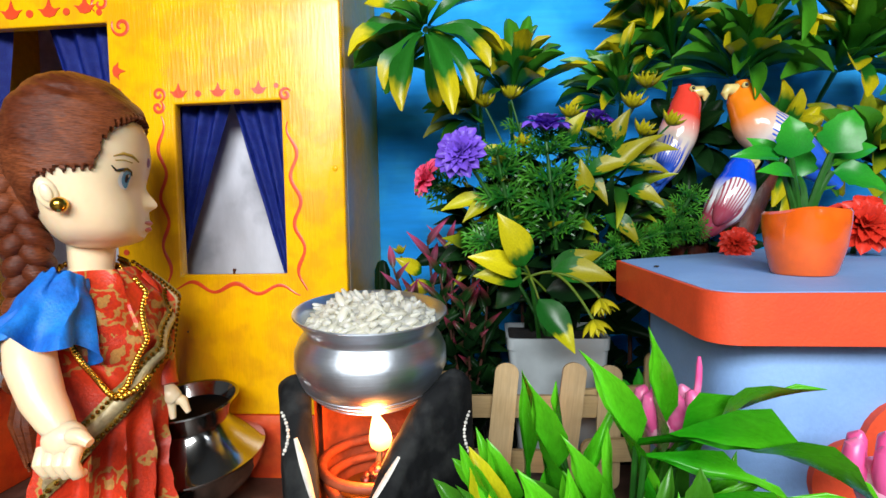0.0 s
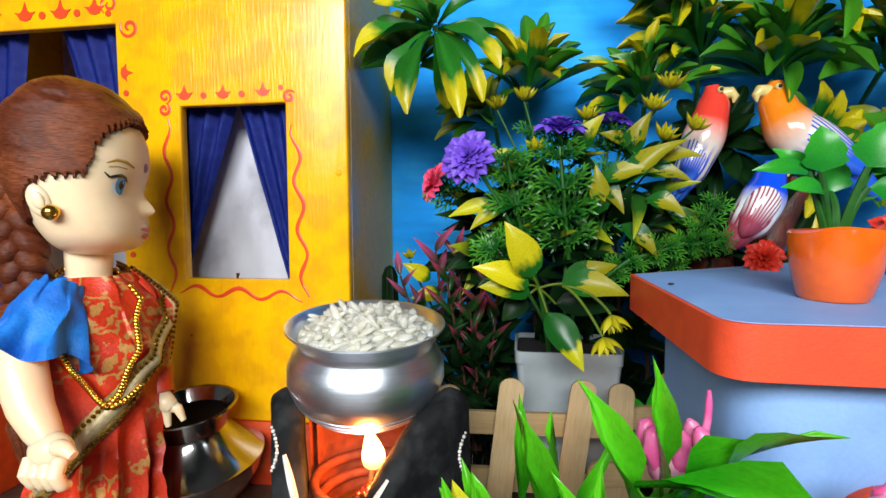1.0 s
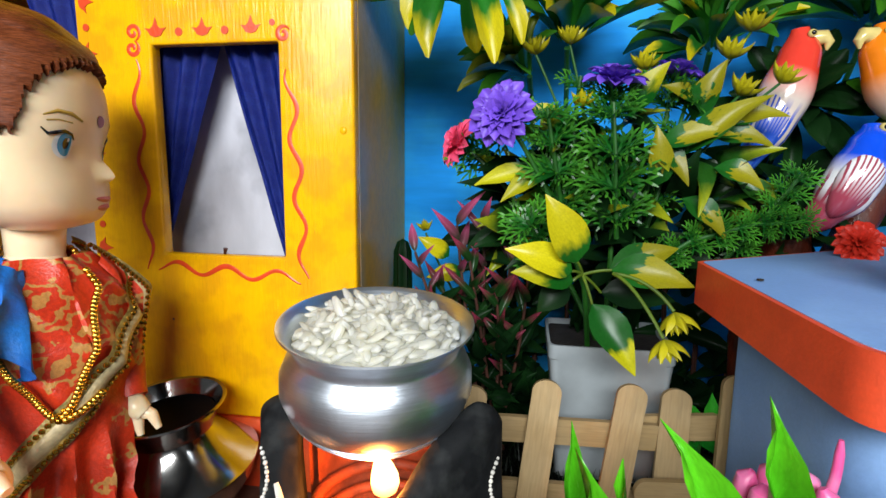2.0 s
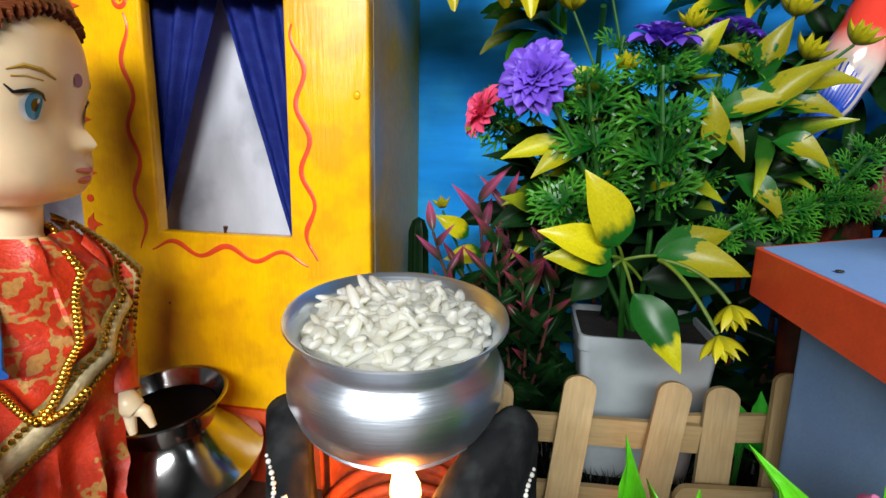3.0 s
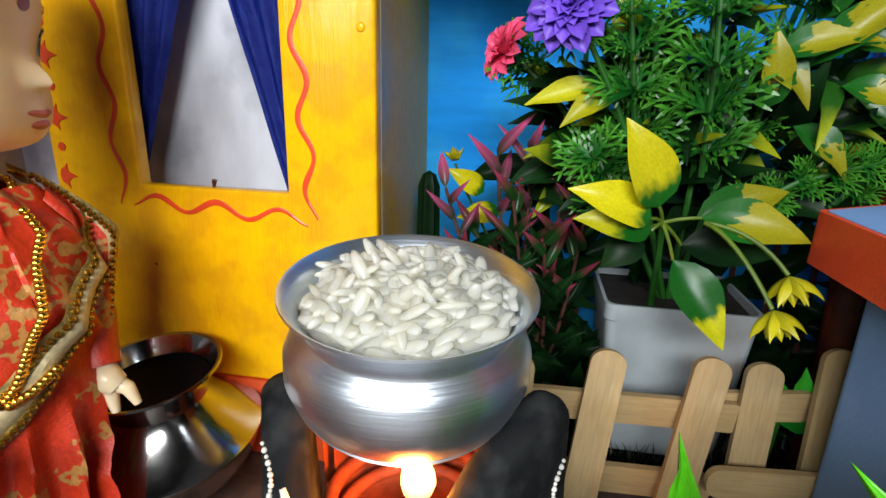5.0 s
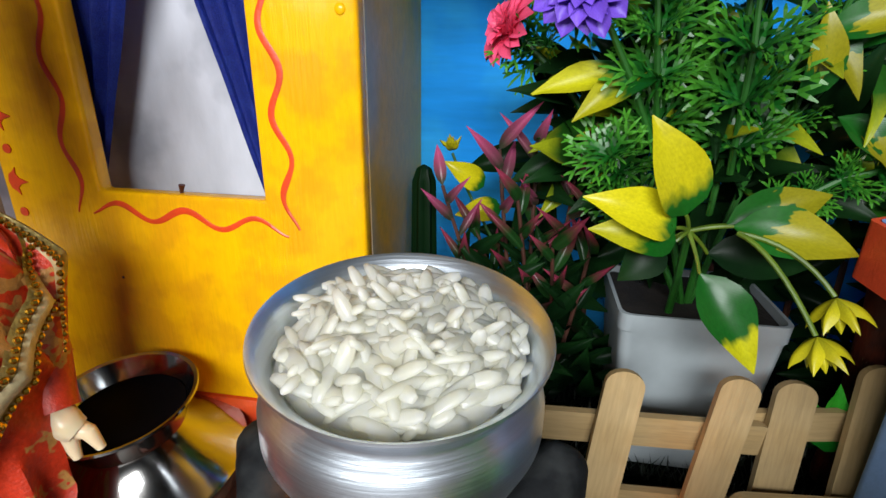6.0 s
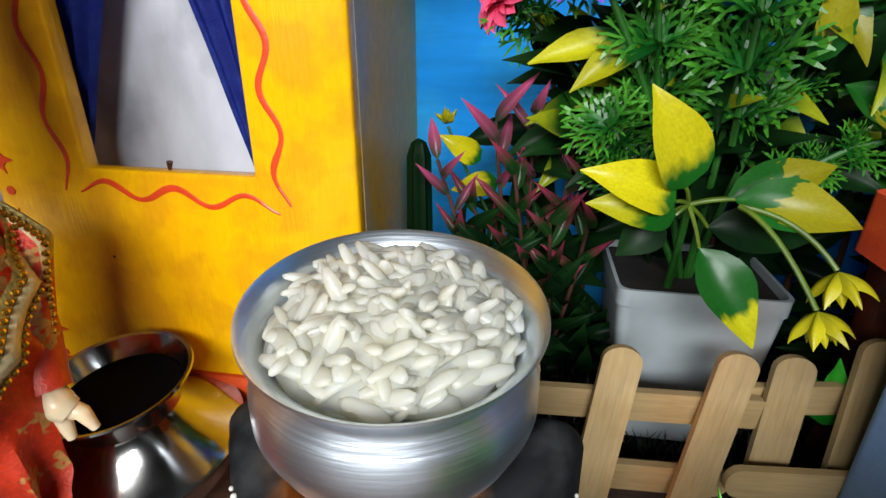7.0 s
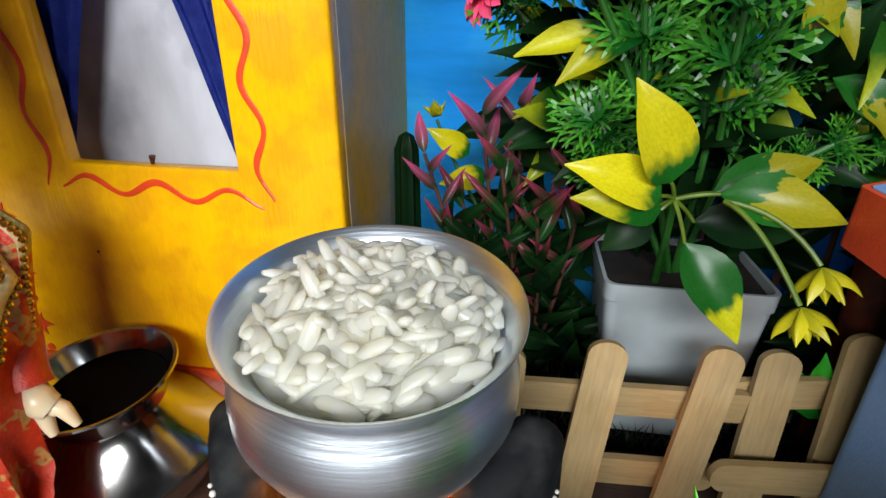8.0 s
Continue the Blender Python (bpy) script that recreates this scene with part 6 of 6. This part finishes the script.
limb(bm, [(-9.25, 14.1, 5.15), (-8.9, 14.0, 5.2), (-8.6, 13.95, 5.05)], [0.24, 0.19, 0.12], ID["skin"], 12)
# the other arm, wrapped in cloth, its hand at the water pot
limb(bm, [(-10.1, 18.7, 7.2), (-9.6, 18.3, 6.2), (-9.35, 18.0, 5.5), (-9.2, 17.9, 5.2)], [0.5, 0.46, 0.44, 0.42], ID["sari"], 14)
limb(bm, [(-9.25, 17.9, 5.2), (-9.0, 17.85, 4.95), (-8.85, 17.9, 4.8)], [0.30, 0.32, 0.26], ID["skin"], 12)
limb(bm, [(-8.9, 17.9, 4.85), (-8.65, 17.95, 4.75), (-8.50, 18.0, 4.35)], [0.2, 0.16, 0.09], ID["skin"], 10)
limb(bm, [(-9.0, 17.8, 4.8), (-8.96, 17.8, 4.5), (-8.90, 17.8, 4.2)], [0.19, 0.15, 0.09], ID["skin"], 10)
# bead chain
for side, n in ((1, 40), (-1, 36)):
    for k in range(n + 1):
        t = k / n
        th = 0.43 + 0.72 * side * (1 - t) ** 0.75
        z = 8.85 - 3.3 * t ** 0.92
        ball(bm, torso(th, z, 0.24), 0.095, None, ID["gold"], 8, 6)
for k in range(24):
    a = 6.283 * k / 24
    ball(bm, BC + V((-0.25 + 0.85 * math.cos(a), 0.85 * math.sin(a), 9.15 - 0.25 * math.cos(a - 5.6))), 0.09, None, ID["gold"], 8, 6)
for k in range(9):
    ball(bm, torso(0.36 - 0.05 * k, 5.55 + 0.05 * k, 0.30), 0.10, None, ID["gold"], 8, 6)
tagged(part("doll", bm, [M[n] for n in DOLL]), "dressed plastic doll in a red gold sari standing by the pot", "doll")


# ---- the glazed birds: one plain mesh each ----
def bird_mat(name, head, chest, wing, tail, start=0.30):
    m = mat(name, chest, 0.12, vary=0.08, coat=0.6, grain=400)
    nt = m.node_tree
    n, l = nt.nodes, nt.links
    uv, sep = n.new("ShaderNodeUVMap"), n.new("ShaderNodeSeparateXYZ")
    l.new(uv.outputs[0], sep.inputs[0])
    ramp = n.new("ShaderNodeValToRGB")
    e = ramp.color_ramp.elements
    e[0].position, e[0].color = start, (*head, 1)
    e[1].position, e[1].color = start + 0.16, (*chest, 1)
    for p, c in ((0.64, chest), (0.74, wing), (0.9, tail)):
        x = e.new(p)
        x.color = (*c, 1)
    l.new(sep.outputs[0], ramp.inputs[0])
    wave = n.new("ShaderNodeTexWave")
    wave.bands_direction = "Y"
    wave.inputs["Scale"].default_value, wave.inputs["Distortion"].default_value = 4.0, 3.0
    wave.inputs["Detail"].default_value = 2.0
    l.new(uv.outputs[0], wave.inputs["Vector"])
    thr = n.new("ShaderNodeMapRange")
    thr.inputs[1].default_value, thr.inputs[2].default_value = 0.55, 0.72
    l.new(wave.outputs[0], thr.inputs[0])
    far = n.new("ShaderNodeMapRange")
    far.inputs[1].default_value, far.inputs[2].default_value = 0.46, 0.56
    l.new(sep.outputs[0], far.inputs[0])
    mul = n.new("ShaderNodeMath")
    mul.operation = "MULTIPLY"
    l.new(thr.outputs[0], mul.inputs[0])
    l.new(far.outputs[0], mul.inputs[1])
    mx = n.new("ShaderNodeMix")
    mx.data_type = "RGBA"
    mx.inputs[7].default_value = (*wing, 1)
    l.new(mul.outputs[0], mx.inputs[0])
    l.new(ramp.outputs[0], mx.inputs[6])
    first = [x for x in n if x.bl_idname == "ShaderNodeMix" and x.blend_type == "MULTIPLY"][0]
    l.new(mx.outputs[2], first.inputs[6])
    return m


def bird(pts, radii, beak_dir, eye_side, mats, label):
    """A perched bird along a line from crown to tail."""
    bm = bmesh.new()
    uv = bm.loops.layers.uv.new("UVMap")
    pts = [V(p) for p in pts]
    n = 6 * (len(pts) - 1)
    line, rad = [], []
    for i in range(n + 1):
        t = i / n * (len(pts) - 1)
        k = min(int(t), len(pts) - 2)
        f = t - k
        p0, p1, p2, p3 = pts[max(k - 1, 0)], pts[k], pts[k + 1], pts[min(k + 2, len(pts) - 1)]
        line.append(0.5 * ((2 * p1) + (p2 - p0) * f + (2 * p0 - 5 * p1 + 4 * p2 - p3) * f * f + (3 * p1 - p0 - 3 * p2 + p3) * f ** 3))
        rad.append(radii[k] + (radii[k + 1] - radii[k]) * (3 * f * f - 2 * f ** 3))
    segs, rows, side = 28, [], None
    for i, p in enumerate(line):
        d = (line[min(i + 1, n)] - line[max(i - 1, 0)]).normalized()
        side = d.orthogonal().normalized() if side is None else (side - d * side.dot(d)).normalized()
        up = side.cross(d)
        rows.append([bm.verts.new(p + rad[i] * (math.cos(2 * math.pi * k / segs) * side + math.sin(2 * math.pi * k / segs) * up)) for k in range(segs)])
    for i, (a, b) in enumerate(zip(rows, rows[1:])):
        for k in range(segs):
            f = bm.faces.new([a[k], a[(k + 1) % segs], b[(k + 1) % segs], b[k]])
            for loop, (uu, vv) in zip(f.loops, ((i, k), (i, k + 1), (i + 1, k + 1), (i + 1, k))):
                loop[uv].uv = (uu / n, vv / segs)
    bm.faces.new(rows[0])
    bm.faces.new(rows[-1])
    head, bd, es = line[int(n * 0.10)], V(beak_dir).normalized(), V(eye_side).normalized()
    r = max(rad[int(n * 0.10)], 0.40)
    tube(bm, [head + bd * r * 0.7, head + bd * (r + 0.22) + V((0, 0, 0.02)), head + bd * (r + 0.36) + V((0, 0, -0.16)), head + bd * (r + 0.30) + V((0, 0, -0.40))], [0.29, 0.25, 0.16, 0.04], 12, 1)
    for s in (es,):
        e = head + s * r * 0.93 + bd * 0.16 + V((0, 0, 0.08))
        ball(bm, e, 0.14, None, 1, 12, 8)
        ball(bm, e + s * 0.08, 0.085, None, 2, 12, 8)
    # folded wing on the seen side, with its own edge
    a, c = line[int(n * 0.34)], line[int(n * 0.80)]
    d = (c - a).normalized()
    z = d.cross(es).normalized()
    m = Matrix((d, z, es)).transposed().to_4x4()
    g = bmesh.ops.create_uvsphere(bm, u_segments=20, v_segments=12, radius=1.0)
    L, R = (c - a).length * 0.55, rad[int(n * 0.5)]
    for v in g["verts"]:
        q = v.co.copy()
        v.co = (a + c) * 0.5 + es * R * 0.72 + (m @ V((q.x * L, q.y * R * 0.72 * (1 - 0.3 * q.x), q.z * R * 0.48)))
        for f in v.link_faces:
            for loop in f.loops:
                if loop.vert == v:
                    loop[uv].uv = (0.68 + 0.15 * q.x, 0.5 + 0.4 * q.y)
    return tagged(part("glazed_bird", bm, mats), label, "bird figurine", "glazed birds")


BEAK = mat("cream_glaze", (0.72, 0.58, 0.20), 0.2, coat=0.5)
WHITE_CHEST = (0.66, 0.56, 0.48)
bird([(10.3, 26.4, 16.35), (10.35, 26.4, 15.45), (9.95, 26.2, 14.2), (9.5, 26.1, 13.0), (9.0, 26.3, 12.0), (8.65, 26.5, 11.3)], [0.27, 0.66, 0.84, 0.68, 0.42, 0.17], (0.9, -0.3, 0.0), (-0.05, -1, 0.05),
     [bird_mat("red_bird_glaze", (0.72, 0.05, 0.03), WHITE_CHEST, (0.02, 0.08, 0.50), (0.06, 0.22, 0.66)), BEAK, M["eye_dark"]], "glazed bird figurine with red head and blue tail among leaves")
bird([(12.4, 25.6, 16.2), (12.45, 25.5, 15.3), (12.95, 25.3, 14.2), (13.9, 25.1, 13.3), (15.0, 25.0, 12.4), (16.0, 25.0, 11.6)], [0.28, 0.68, 0.96, 0.84, 0.52, 0.2], (-0.95, -0.25, 0.0), (0.1, -1, 0.05),
     [bird_mat("orange_bird_glaze", (0.85, 0.22, 0.01), WHITE_CHEST, (0.02, 0.10, 0.55), (0.01, 0.10, 0.62)), BEAK, M["eye_dark"]], "glazed bird figurine with orange head and blue wings among leaves")
bird([(12.0, 24.9, 13.0), (11.95, 24.8, 12.4), (11.7, 24.7, 11.6), (11.3, 24.7, 10.8), (10.8, 24.8, 10.1), (10.4, 24.9, 9.6)], [0.24, 0.58, 0.80, 0.80, 0.52, 0.24], (0.9, 0.2, 0.1), (0.0, -1, 0.1),
     [bird_mat("blue_bird_glaze", (0.005, 0.07, 0.66), (0.74, 0.74, 0.76), (0.32, 0.05, 0.08), (0.30, 0.03, 0.07), 0.34), BEAK, M["eye_dark"]], "glazed bird figurine with blue head and maroon wings")
perch = thing("bark_perch", (11.0, 26.5, 0.45), "rough red-brown bark stand under the bird figurines", "bird stand")
for pts, rad in (([(11.5, 27.0, 0.5), (11.2, 26.6, 5.0), (10.6, 26.2, 9.2)], [1.2, 0.9, 0.6]), ([(10.8, 26.3, 7.0), (9.6, 26.2, 10.0), (8.6, 26.0, 10.8)], [0.6, 0.6, 0.45]), ([(11.2, 26.4, 6.0), (12.6, 26.0, 9.6), (13.4, 25.5, 12.4)], [0.6, 0.5, 0.5])):
    bm = bmesh.new()
    a, b, c = (V(p) for p in pts)
    tube(bm, [(1 - t) ** 2 * a + 2 * t * (1 - t) * b + t * t * c for t in [k / 10 for k in range(11)]], [rad[0] + (rad[2] - rad[0]) * k / 10 for k in range(11)], 14)
    for v in bm.verts:
        v.co += 0.12 * noise.noise_vector(v.co * 1.3)
    part("branch", bm, M["log"], perch)
